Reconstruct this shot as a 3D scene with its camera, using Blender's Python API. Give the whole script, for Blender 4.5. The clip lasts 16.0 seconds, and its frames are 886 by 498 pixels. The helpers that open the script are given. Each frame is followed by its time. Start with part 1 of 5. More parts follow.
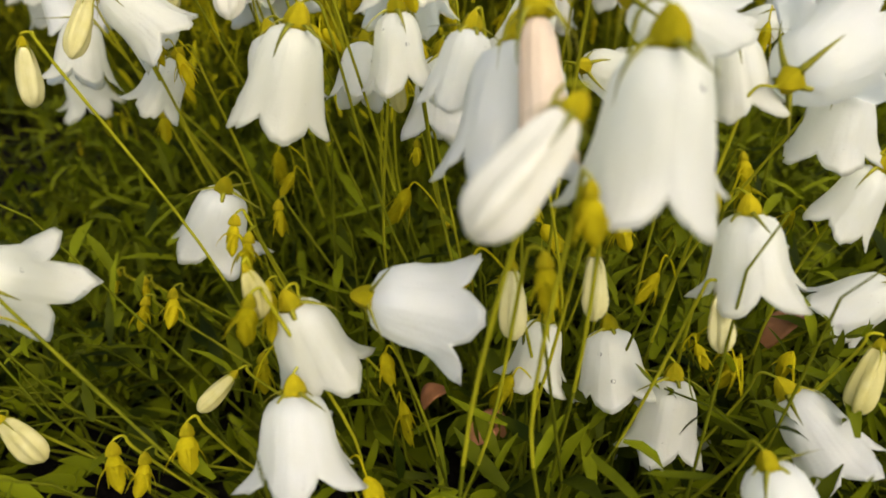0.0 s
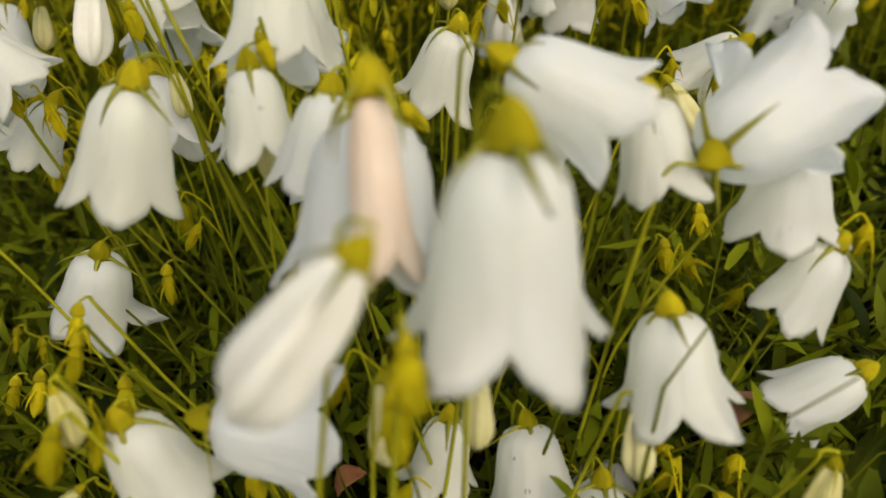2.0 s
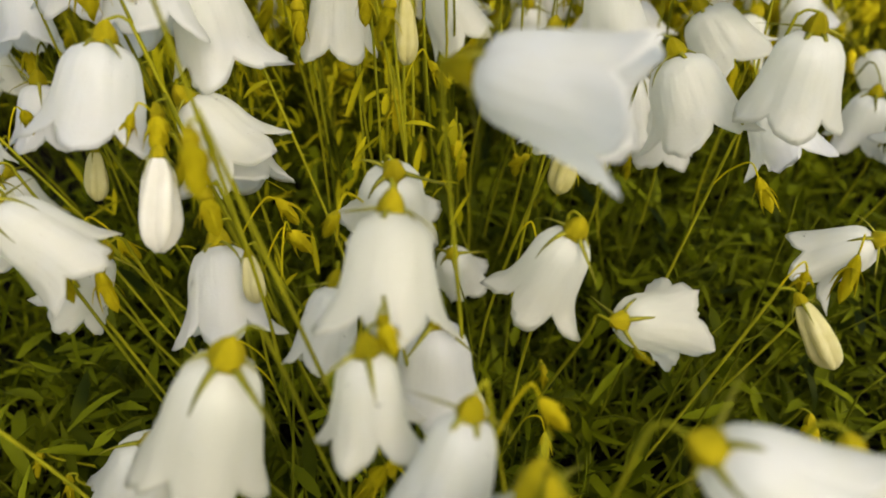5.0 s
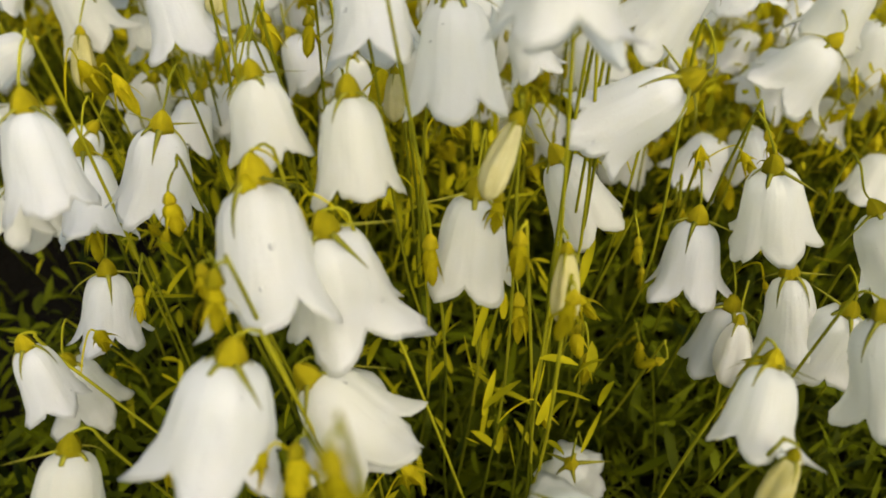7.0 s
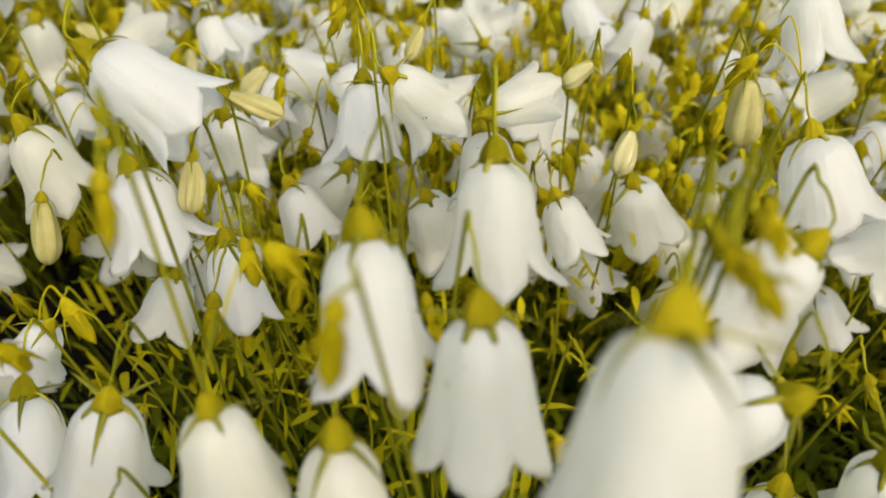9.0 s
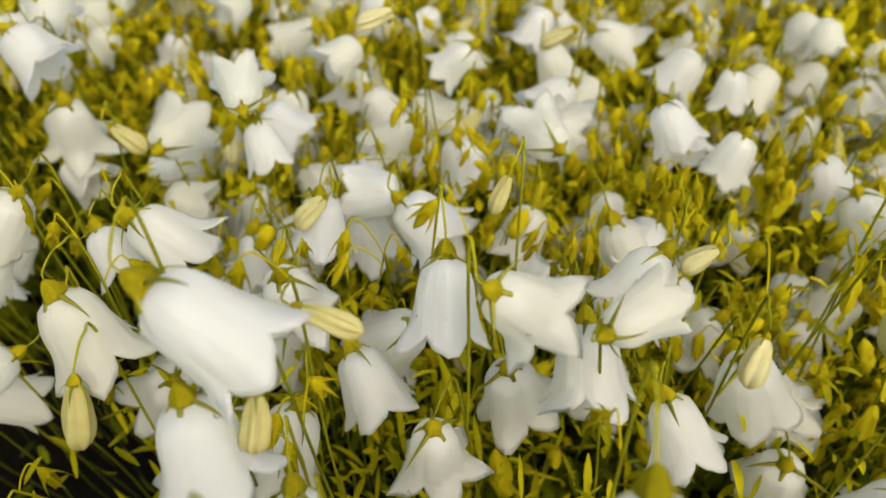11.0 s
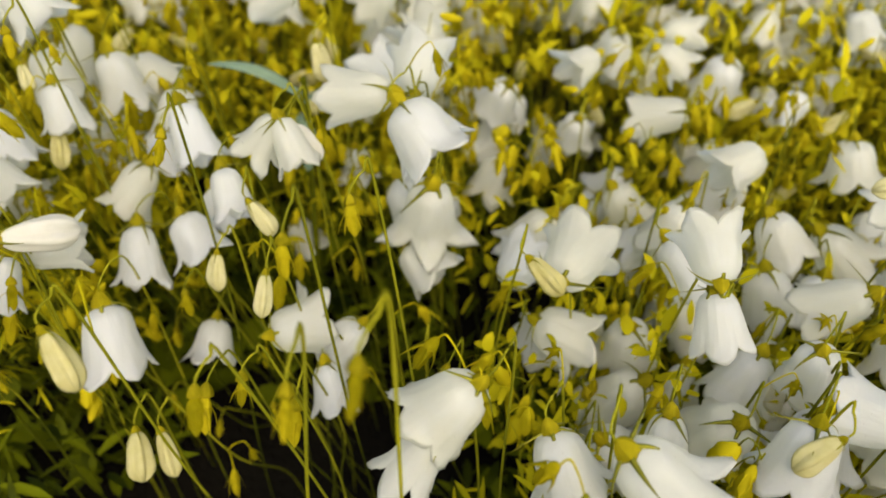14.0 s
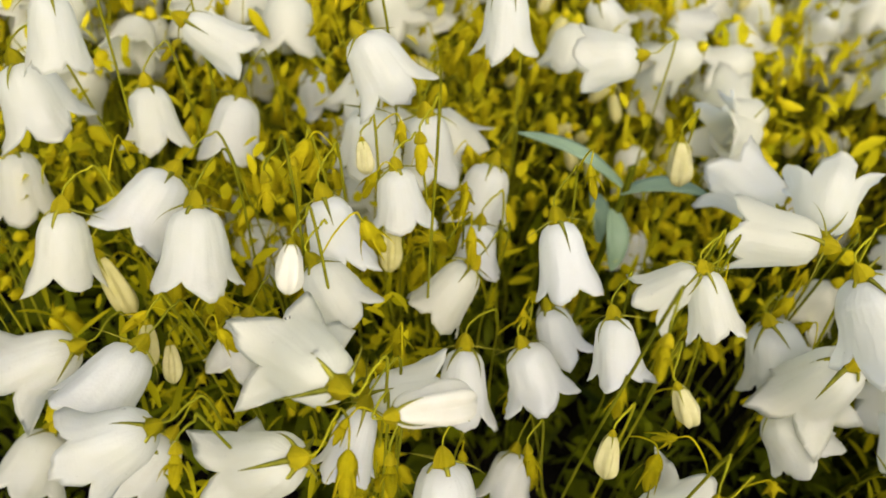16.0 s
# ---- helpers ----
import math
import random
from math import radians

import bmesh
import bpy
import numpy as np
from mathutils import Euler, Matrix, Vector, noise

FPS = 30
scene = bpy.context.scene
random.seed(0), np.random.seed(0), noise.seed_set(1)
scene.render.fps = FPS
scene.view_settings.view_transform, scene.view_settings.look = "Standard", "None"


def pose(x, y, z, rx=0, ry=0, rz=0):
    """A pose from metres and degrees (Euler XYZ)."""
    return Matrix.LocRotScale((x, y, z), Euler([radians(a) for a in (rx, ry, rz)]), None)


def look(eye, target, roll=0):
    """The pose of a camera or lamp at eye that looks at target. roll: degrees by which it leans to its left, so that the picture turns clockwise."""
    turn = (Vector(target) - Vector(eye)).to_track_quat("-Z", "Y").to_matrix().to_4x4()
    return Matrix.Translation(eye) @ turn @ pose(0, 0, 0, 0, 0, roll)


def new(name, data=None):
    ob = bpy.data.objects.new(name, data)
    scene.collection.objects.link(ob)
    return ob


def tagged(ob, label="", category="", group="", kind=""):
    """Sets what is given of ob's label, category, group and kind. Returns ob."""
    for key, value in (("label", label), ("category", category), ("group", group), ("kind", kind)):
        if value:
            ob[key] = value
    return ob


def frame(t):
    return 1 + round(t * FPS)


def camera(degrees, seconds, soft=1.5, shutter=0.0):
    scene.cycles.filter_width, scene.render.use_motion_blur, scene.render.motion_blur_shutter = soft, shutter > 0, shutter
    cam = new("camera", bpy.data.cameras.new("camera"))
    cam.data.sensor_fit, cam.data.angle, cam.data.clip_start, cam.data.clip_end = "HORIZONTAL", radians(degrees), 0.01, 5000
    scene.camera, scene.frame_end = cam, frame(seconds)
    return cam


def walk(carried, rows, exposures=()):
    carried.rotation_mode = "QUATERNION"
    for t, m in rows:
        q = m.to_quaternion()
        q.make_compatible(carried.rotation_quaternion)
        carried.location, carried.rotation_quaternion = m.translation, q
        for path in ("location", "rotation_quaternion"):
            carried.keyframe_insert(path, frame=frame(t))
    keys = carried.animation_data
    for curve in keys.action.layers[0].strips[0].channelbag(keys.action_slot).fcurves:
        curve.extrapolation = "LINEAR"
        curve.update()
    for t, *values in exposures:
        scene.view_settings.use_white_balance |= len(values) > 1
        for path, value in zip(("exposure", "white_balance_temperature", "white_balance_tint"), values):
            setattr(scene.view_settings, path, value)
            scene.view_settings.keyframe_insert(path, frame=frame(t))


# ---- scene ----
cam = camera(59.09, 16.0, soft=1.7)
cam.data.dof.use_dof = True
cam.data.dof.focus_distance, cam.data.dof.aperture_fstop = 0.145, 17.5
PATH = [
    (0, (0.0000, 0.0000, 0.1500), (-0.0015, 0.1724, 0.0486), -3.81),
    (0.5, (0.0058, 0.0064, 0.1520), (0.0051, 0.1786, 0.0502), -3.97),
    (1, (0.0112, 0.0139, 0.1511), (0.0095, 0.1860, 0.0491), -4.45),
    (1.5, (0.0160, 0.0198, 0.1510), (0.0131, 0.1913, 0.0482), -4.65),
    (2, (0.0205, 0.0245, 0.1511), (0.0150, 0.1957, 0.0479), -4.90),
    (2.5, (0.0206, 0.0294, 0.1546), (0.0138, 0.2000, 0.0505), -4.84),
    (3, (0.0187, 0.0341, 0.1573), (0.0112, 0.2042, 0.0524), -4.92),
    (3.2, (0.0174, 0.0358, 0.1585), (0.0099, 0.2056, 0.0531), -4.66),
    (5.3, (-0.0014, 0.0641, 0.1827), (-0.0044, 0.2296, 0.0706), -0.25),
    (5.5, (-0.0053, 0.0674, 0.1858), (-0.0084, 0.2330, 0.0737), -0.21),
    (6, (-0.0098, 0.0793, 0.1931), (-0.0115, 0.2439, 0.0795), 0.44),
    (6.5, (-0.0152, 0.0903, 0.1991), (-0.0179, 0.2547, 0.0852), 0.24),
    (7, (-0.0210, 0.1033, 0.2042), (-0.0250, 0.2672, 0.0896), -0.05),
    (7.5, (-0.0213, 0.1151, 0.2090), (-0.0261, 0.2791, 0.0946), -0.29),
    (8, (-0.0203, 0.1286, 0.2132), (-0.0265, 0.2927, 0.0991), -0.31),
    (8.5, (-0.0224, 0.1398, 0.2165), (-0.0305, 0.3030, 0.1011), -0.49),
    (9, (-0.0226, 0.1524, 0.2230), (-0.0317, 0.3158, 0.1081), -0.16),
    (9.2, (-0.0222, 0.1572, 0.2256), (-0.0314, 0.3201, 0.1099), -0.16),
    (11.3, (-0.0463, 0.1993, 0.2447), (-0.0598, 0.3588, 0.1248), 1.00),
    (11.5, (-0.0515, 0.2037, 0.2457), (-0.0663, 0.3631, 0.1257), 1.15),
    (12, (-0.0652, 0.2128, 0.2472), (-0.0832, 0.3718, 0.1271), 1.65),
    (12.5, (-0.0765, 0.2210, 0.2487), (-0.0978, 0.3791, 0.1282), 2.07),
    (13, (-0.0918, 0.2277, 0.2503), (-0.1180, 0.3840, 0.1283), 2.93),
    (13.5, (-0.1064, 0.2325, 0.2515), (-0.1386, 0.3865, 0.1281), 3.90),
    (14, (-0.1242, 0.2375, 0.2505), (-0.1614, 0.3877, 0.1238), 5.28),
    (14.5, (-0.1406, 0.2411, 0.2506), (-0.1811, 0.3866, 0.1195), 6.43),
    (15, (-0.1642, 0.2474, 0.2528), (-0.2046, 0.3911, 0.1198), 8.71),
    (15.5, (-0.1903, 0.2539, 0.2527), (-0.2300, 0.3963, 0.1180), 10.72),
    (16, (-0.2192, 0.2614, 0.2489), (-0.2578, 0.4036, 0.1137), 12.57),
]
walk(cam, [(t, look(eye, target, roll)) for t, eye, target, roll in PATH], exposures=[(0, 1.06), (0.5, 0.94), (2.5, 0.82), (6, 0.90), (9, 0.92), (12, 0.88), (14.5, 0.88), (15.5, 1.0), (16, 0.96)])

# ---- world and light ----
world = bpy.data.worlds.new("sky")
scene.world = world
world.use_nodes = True
wn = world.node_tree.nodes
sky = wn.new("ShaderNodeTexSky")
sky.sky_type, sky.sun_disc = "NISHITA", False
sky.sun_elevation, sky.sun_rotation = radians(47), radians(150)
sky.air_density, sky.dust_density, sky.ozone_density = 1.0, 6.0, 0.5
world.node_tree.links.new(sky.outputs[0], wn["Background"].inputs[0])
wn["Background"].inputs[1].default_value = 0.15
sun = new("sun", bpy.data.lights.new("sun", "SUN"))
sun.data.energy, sun.data.angle, sun.data.color = 1.15, radians(110), (1.0, 0.97, 0.89)
sun.matrix_world = look((0.32, -0.56, 0.70), (0, 0, 0))

# ---- materials ----
def nodes_of(name):
    m = bpy.data.materials.new(name)
    m.use_nodes = True
    n = m.node_tree.nodes
    return m, n, m.node_tree.links, n["Principled BSDF"], n["Material Output"]


def soft_material(name, lo, hi, scale, rough, through_colour, through_share, bump, coat=0.0, spread=0.12, shine=0.4, veins=0, specks=0, island=False):
    """A plant tissue: two tones at two scales, a vein-fine bump, and light that passes through it."""
    m, n, l, bsdf, out = nodes_of(name)
    tc = n.new("ShaderNodeTexCoord")
    big, fine = n.new("ShaderNodeTexNoise"), n.new("ShaderNodeTexNoise")
    big.inputs["Scale"].default_value, fine.inputs["Scale"].default_value = scale, scale * 9
    big.inputs["Detail"].default_value = fine.inputs["Detail"].default_value = 3
    ramp = n.new("ShaderNodeMix")
    ramp.data_type = "RGBA"
    ramp.inputs["A"].default_value, ramp.inputs["B"].default_value = (*lo, 1), (*hi, 1)
    add = n.new("ShaderNodeMath")
    add.operation, add.use_clamp = "MULTIPLY_ADD", True
    info = n.new("ShaderNodeNewGeometry" if island else "ShaderNodeObjectInfo")
    add.inputs[1].default_value = 1.3
    off = n.new("ShaderNodeMath")
    off.operation = "MULTIPLY_ADD"
    off.inputs[1].default_value, off.inputs[2].default_value = 2 * spread, -0.15 - spread
    l.new(info.outputs["Random Per Island" if island else "Random"], off.inputs[0])
    l.new(tc.outputs["Object"], big.inputs["Vector"])
    l.new(tc.outputs["Object"], fine.inputs["Vector"])
    l.new(big.outputs["Fac"], add.inputs[0])
    l.new(off.outputs[0], add.inputs[2])
    l.new(add.outputs[0], ramp.inputs["Factor"])
    l.new(ramp.outputs["Result"], bsdf.inputs["Base Color"])
    bsdf.inputs["Roughness"].default_value = rough
    bsdf.inputs["Specular IOR Level"].default_value = shine
    bsdf.inputs["Coat Weight"].default_value = coat
    b = n.new("ShaderNodeBump")
    b.inputs["Strength"].default_value, b.inputs["Distance"].default_value = bump, 0.0012
    height = fine.outputs["Fac"]
    if specks:
        dots, cut, dirt = n.new("ShaderNodeTexVoronoi"), n.new("ShaderNodeMath"), n.new("ShaderNodeMix")
        dots.inputs["Scale"].default_value, cut.operation, cut.inputs[1].default_value = specks, "LESS_THAN", 0.055
        dirt.data_type, dirt.inputs["B"].default_value = "RGBA", (0.16, 0.12, 0.07, 1)
        l.new(tc.outputs["Object"], dots.inputs["Vector"])
        l.new(dots.outputs["Distance"], cut.inputs[0])
        l.new(cut.outputs[0], dirt.inputs["Factor"])
        l.new(ramp.outputs["Result"], dirt.inputs["A"])
        l.new(dirt.outputs["Result"], bsdf.inputs["Base Color"])
    if veins:  # fine lines that run from the base to the rim
        sep, arc, wave, both = n.new("ShaderNodeSeparateXYZ"), n.new("ShaderNodeMath"), n.new("ShaderNodeMath"), n.new("ShaderNodeMath")
        mul, soft = n.new("ShaderNodeMath"), n.new("ShaderNodeMath")
        arc.operation, mul.operation, wave.operation, both.operation, soft.operation = "ARCTAN2", "MULTIPLY_ADD", "SINE", "MULTIPLY_ADD", "MULTIPLY"
        mul.inputs[1].default_value, both.inputs[1].default_value, soft.inputs[1].default_value = veins, 0.12 if veins > 20 else 0.2, 3.0
        l.new(tc.outputs["Object"], sep.inputs[0])
        l.new(sep.outputs["Y"], arc.inputs[0])
        l.new(sep.outputs["X"], arc.inputs[1])
        l.new(arc.outputs[0], mul.inputs[0])
        l.new(big.outputs["Fac"], soft.inputs[0])
        l.new(soft.outputs[0], mul.inputs[2])
        l.new(mul.outputs[0], wave.inputs[0])
        l.new(wave.outputs[0], both.inputs[0])
        l.new(fine.outputs["Fac"], both.inputs[2])
        height = both.outputs[0]
    l.new(height, b.inputs["Height"])
    l.new(b.outputs[0], bsdf.inputs["Normal"])
    tr, mix = n.new("ShaderNodeBsdfTranslucent"), n.new("ShaderNodeMixShader")
    tr.inputs["Color"].default_value = (*through_colour, 1)
    mix.inputs[0].default_value = through_share
    l.new(bsdf.outputs[0], mix.inputs[1])
    l.new(tr.outputs[0], mix.inputs[2])
    l.new(mix.outputs[0], out.inputs["Surface"])
    return m


PETAL = soft_material("white_petal", (0.615, 0.615, 0.51), (0.66, 0.68, 0.68), 4, 0.36, (0.73, 0.745, 0.65), 0.64, 0.22, spread=0.6, shine=0.5, veins=34, specks=9)
OLIVE = soft_material("olive_leaf", (0.12, 0.12, 0.003), (0.47, 0.42, 0.008), 120, 0.55, (0.50, 0.46, 0.006), 0.45, 0.3, spread=0.5, shine=0.02, island=True)
CREAM = soft_material("cream_bud", (0.40, 0.365, 0.12), (0.60, 0.57, 0.31), 5, 0.5, (0.62, 0.585, 0.28), 0.42, 0.4, spread=0.35, shine=0.15, veins=10)
PALE = soft_material("pale_bud", (0.56, 0.545, 0.44), (0.74, 0.735, 0.68), 5, 0.4, (0.80, 0.79, 0.66), 0.55, 0.3, veins=10)
FADED = soft_material("faded_petal", (0.58, 0.46, 0.33), (0.72, 0.64, 0.52), 6, 0.6, (0.74, 0.64, 0.50), 0.5, 0.3, veins=12)
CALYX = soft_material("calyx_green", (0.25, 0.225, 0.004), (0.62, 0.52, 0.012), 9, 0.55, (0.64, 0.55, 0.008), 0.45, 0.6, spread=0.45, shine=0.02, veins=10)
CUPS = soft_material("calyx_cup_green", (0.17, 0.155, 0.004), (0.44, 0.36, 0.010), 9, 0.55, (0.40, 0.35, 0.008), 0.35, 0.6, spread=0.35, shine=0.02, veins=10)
SEPAL = soft_material("sepal_green", (0.10, 0.11, 0.012), (0.34, 0.32, 0.03), 9, 0.55, (0.32, 0.31, 0.01), 0.3, 0.5, spread=0.35, shine=0.05)
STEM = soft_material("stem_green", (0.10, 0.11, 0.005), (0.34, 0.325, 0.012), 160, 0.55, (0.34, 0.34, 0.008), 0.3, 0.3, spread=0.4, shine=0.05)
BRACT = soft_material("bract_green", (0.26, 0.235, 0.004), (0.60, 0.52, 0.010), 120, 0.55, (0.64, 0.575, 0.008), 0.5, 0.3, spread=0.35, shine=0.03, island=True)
# darker stem green for low down, with the shade there mixed into the colour
SHADED_STEM = soft_material("shaded_stem_green", (0.022, 0.030, 0.002), (0.13, 0.14, 0.005), 120, 0.6, (0.12, 0.135, 0.004), 0.25, 0.3, shine=0.03, spread=0.35)
# dark leaf green whose lowest tone paints in the deep shade of the mat
LEAF = soft_material("leaf_green_with_shade", (0.005, 0.009, 0.001), (0.105, 0.122, 0.003), 60, 0.5, (0.135, 0.165, 0.003), 0.28, 0.3, spread=0.55, shine=0.03, island=True)
BLADE = soft_material("blue_green_leaf", (0.10, 0.16, 0.09), (0.22, 0.30, 0.18), 70, 0.5, (0.15, 0.22, 0.09), 0.25, 0.3)
DRY = soft_material("dry_leaf", (0.18, 0.06, 0.02), (0.36, 0.16, 0.05), 90, 0.6, (0.4, 0.15, 0.04), 0.2, 0.5)


def soil_material():
    m, n, l, bsdf, out = nodes_of("shade_black_soil")
    tc = n.new("ShaderNodeTexCoord")
    a, c = n.new("ShaderNodeTexNoise"), n.new("ShaderNodeTexNoise")
    a.inputs["Scale"].default_value, c.inputs["Scale"].default_value, c.inputs["Detail"].default_value = 25, 300, 6
    ramp = n.new("ShaderNodeValToRGB")
    # soil toned near-black: the shade under the plants is put into its colour
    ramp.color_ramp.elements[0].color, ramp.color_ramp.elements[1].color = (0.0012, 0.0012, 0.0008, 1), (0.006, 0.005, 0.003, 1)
    l.new(tc.outputs["Object"], a.inputs["Vector"])
    l.new(tc.outputs["Object"], c.inputs["Vector"])
    l.new(a.outputs["Fac"], ramp.inputs[0])
    l.new(ramp.outputs[0], bsdf.inputs["Base Color"])
    b = n.new("ShaderNodeBump")
    b.inputs["Strength"].default_value, b.inputs["Distance"].default_value = 0.8, 0.004
    l.new(c.outputs["Fac"], b.inputs["Height"])
    l.new(b.outputs[0], bsdf.inputs["Normal"])
    bsdf.inputs["Roughness"].default_value, bsdf.inputs["Specular IOR Level"].default_value = 0.95, 0.05
    return m


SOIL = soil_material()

# ---- mesh helpers ----
def mesh_of(name, verts, faces, material):
    me = bpy.data.meshes.new(name)
    me.from_pydata([tuple(v) for v in verts], [], faces)
    me.materials.append(material)
    me.polygons.foreach_set("use_smooth", [True] * len(me.polygons))
    me.update()
    return me


def part(name, me, parent, m=None, label=""):
    ob = new(name, me)
    ob.parent = parent
    if m is not None:
        ob.matrix_basis = m
    return tagged(ob, label) if label else ob


def tube_data(points, radii, sides=6):
    """A tapered tube along points: verts and faces."""
    pts = [Vector(p) for p in points]
    verts, faces = [], []
    ref = Vector((0.31, 0.87, 0.38)).normalized()
    for i, p in enumerate(pts):
        d = (pts[min(i + 1, len(pts) - 1)] - pts[max(i - 1, 0)]).normalized()
        s = d.cross(ref)
        s = s.normalized() if s.length > 1e-4 else d.orthogonal().normalized()
        u = s.cross(d)
        for k in range(sides):
            a = 2 * math.pi * k / sides
            verts.append(p + (s * math.cos(a) + u * math.sin(a)) * radii[i])
    for i in range(len(pts) - 1):
        for k in range(sides):
            j = (k + 1) % sides
            faces.append((i * sides + k, i * sides + j, (i + 1) * sides + j, (i + 1) * sides + k))
    faces.append(tuple(range(sides))[::-1])
    faces.append(tuple(range((len(pts) - 1) * sides, len(pts) * sides)))
    return verts, faces


def spline(ctrl, n):
    """A smooth Catmull-Rom line through control points."""
    c = [Vector(p) for p in ctrl]
    c = [c[0] * 2 - c[1]] + c + [c[-1] * 2 - c[-2]]
    out = []
    for i in range(1, len(c) - 2):
        for k in range(n):
            t = k / n
            a, b, d, e = c[i - 1], c[i], c[i + 1], c[i + 2]
            out.append(0.5 * (2 * b + (d - a) * t + (2 * a - 5 * b + 4 * d - e) * t * t + (3 * b - a - 3 * d + e) * t ** 3))
    out.append(c[-2])
    return out


def along(s, table):
    xs, ys = zip(*table)
    return float(np.interp(s, xs, ys))


def corolla_data(rng, slim=1.0, flare=1.0, lobes=0.30, around=60, rows=12, wall=0.007, even=False):
    """A bell of five joined petals, of length 1, hanging along +z from its base at the origin, thin as a petal, with a turned rim."""
    prof = [(0, .07), (.02, .15), (.06, .225), (.13, .285), (.24, .328), (.40, .360), (.55, .382), (.70, .412), (.85, .458), (1.04, .535)]
    reach = [rng.uniform(0.94, 1.05) for _ in range(5)]
    curl = [rng.choice((.0, .15, .3, .5, .9, 1.7)) if not even else rng.uniform(.8, 1.3) for _ in range(5)]
    twist = [rng.uniform(-.5, .5) for _ in range(5)]
    dents = [rng.uniform(-.05, .06) for _ in range(5)]
    sway, seed = rng.uniform(-.06, .06), rng.uniform(0, 50)
    outer, inner = [], []
    for i in range(around):
        f = i / around * 5
        k, u = int(f) % 5, ((f % 1) - .5) * 2  # petal, and the way across it from edge to edge
        q = abs(u)
        end = (1.03 - lobes * (.62 * q + .38 * q ** 3.5)) * (reach[k] * (1 - q) + .98 * q) + .030 * noise.noise((f * 5.3, seed, 1)) + .034 * noise.noise((f * 11.7, seed, 5))
        a = 2 * math.pi * i / around
        for j in range(rows + 1):
            s = (j / rows) ** .9 * end
            gape = max(0.0, s - (1 - lobes) * .85) / (lobes + .15)
            r = along(s, prof) * slim
            panel = .040 * (1 - q * q) + .016 * max(0, 1 - 5 * q) - .014 * max(0, 4 * q - 3) * (1 - .6 * s)
            r *= 1 + panel * min(1, s * 5) + dents[k] * (1 - q) * s
            r += flare * gape ** 1.5 * (.05 + .17 * curl[k] * (1 - q) ** 1.1) + .03 * gape * twist[k] * u
            z = s - .07 * flare * gape ** 2.2 * curl[k] * (1 - q * q)
            r *= 1 + .13 * s * noise.noise((math.cos(a) * 1.6 + seed, math.sin(a) * 1.6, s * 2.2)) + .036 * noise.noise((math.cos(a) * 4.5, math.sin(a) * 4.5 + seed, s * 5)) + .012 * noise.noise((math.cos(a) * 11, math.sin(a) * 11, s * 9 + seed))
            r += gape * (.045 * noise.noise((f * 3.1, seed, s * 4)) + .04 * noise.noise((f * 8.3, seed, s * 7)))
            bend = sway * s * s
            outer.append(Vector((r * math.cos(a) + bend, r * math.sin(a), z)))
            if j == rows:
                c = max(r - wall, .02)
                inner.append(Vector((c * math.cos(a) + bend, c * math.sin(a), z - .004)))
    n, w = around * (rows + 1), rows + 1
    faces = []
    for i in range(around):
        o = (i + 1) % around
        for j in range(rows):
            faces.append((i * w + j, o * w + j, o * w + j + 1, i * w + j + 1))
        faces.append((i * w + rows, o * w + rows, n + o, n + i))
    faces.append(tuple(i * w for i in range(around))[::-1])
    return outer + inner, faces


YOUNG = [(0, .05), (.06, .10), (.16, .165), (.28, .205), (.40, .205), (.47, .175), (.53, .165), (.62, .18), (.74, .165), (.86, .11), (.95, .055), (1, .012)]


def bud_data(rng, fat=1.0, ribs=0.06, around=25, rows=14, prof=None):
    """A closed flower bud of length 1 along +z: a ribbed barrel with a puckered tip."""
    prof = prof or [(0, .07), (.06, .12), (.2, .165), (.42, .20), (.64, .212), (.80, .19), (.90, .145), (.97, .085), (1.02, .015)]
    bend, verts, faces = rng.uniform(-.1, .1), [], []
    for j in range(rows + 1):
        s = j / rows
        for i in range(around):
            a = 2 * math.pi * i / around
            r = along(s, prof) * fat * (1 + ribs * (abs(math.cos(2.5 * a)) * 2 - 1.2) * (0.4 + s) + .10 * noise.noise((math.cos(a) * 1.5 + bend * 90, math.sin(a) * 1.5, s * 3)))
            verts.append(Vector((r * math.cos(a + 0.4 * s) + bend * s * s, r * math.sin(a + 0.4 * s), s)))
    for j in range(rows):
        for i in range(around):
            o = (i + 1) % around
            faces.append((j * around + i, j * around + o, (j + 1) * around + o, (j + 1) * around + i))
    faces.append(tuple(range(around))[::-1])
    faces.append(tuple(range(rows * around, (rows + 1) * around)))
    return verts, faces


def calyx_data(around=15, prof=None):
    """The green cup behind the petals, of a flower of length 1."""
    prof = prof or [(-.19, .022), (-.17, .042), (-.135, .072), (-.08, .100), (-.02, .117), (.03, .116), (.048, .085)]
    verts = [Vector((r * (1 + .14 * math.cos(10 * math.pi * i / around)) * math.cos(2 * math.pi * i / around), r * (1 + .14 * math.cos(10 * math.pi * i / around)) * math.sin(2 * math.pi * i / around), z)) for z, r in prof for i in range(around)]
    faces = [(j * around + i, j * around + (i + 1) % around, (j + 1) * around + (i + 1) % around, (j + 1) * around + i) for j in range(len(prof) - 1) for i in range(around)]
    faces.append(tuple(range(around))[::-1])
    faces.append(tuple(range((len(prof) - 1) * around, len(prof) * around)))
    return verts, faces


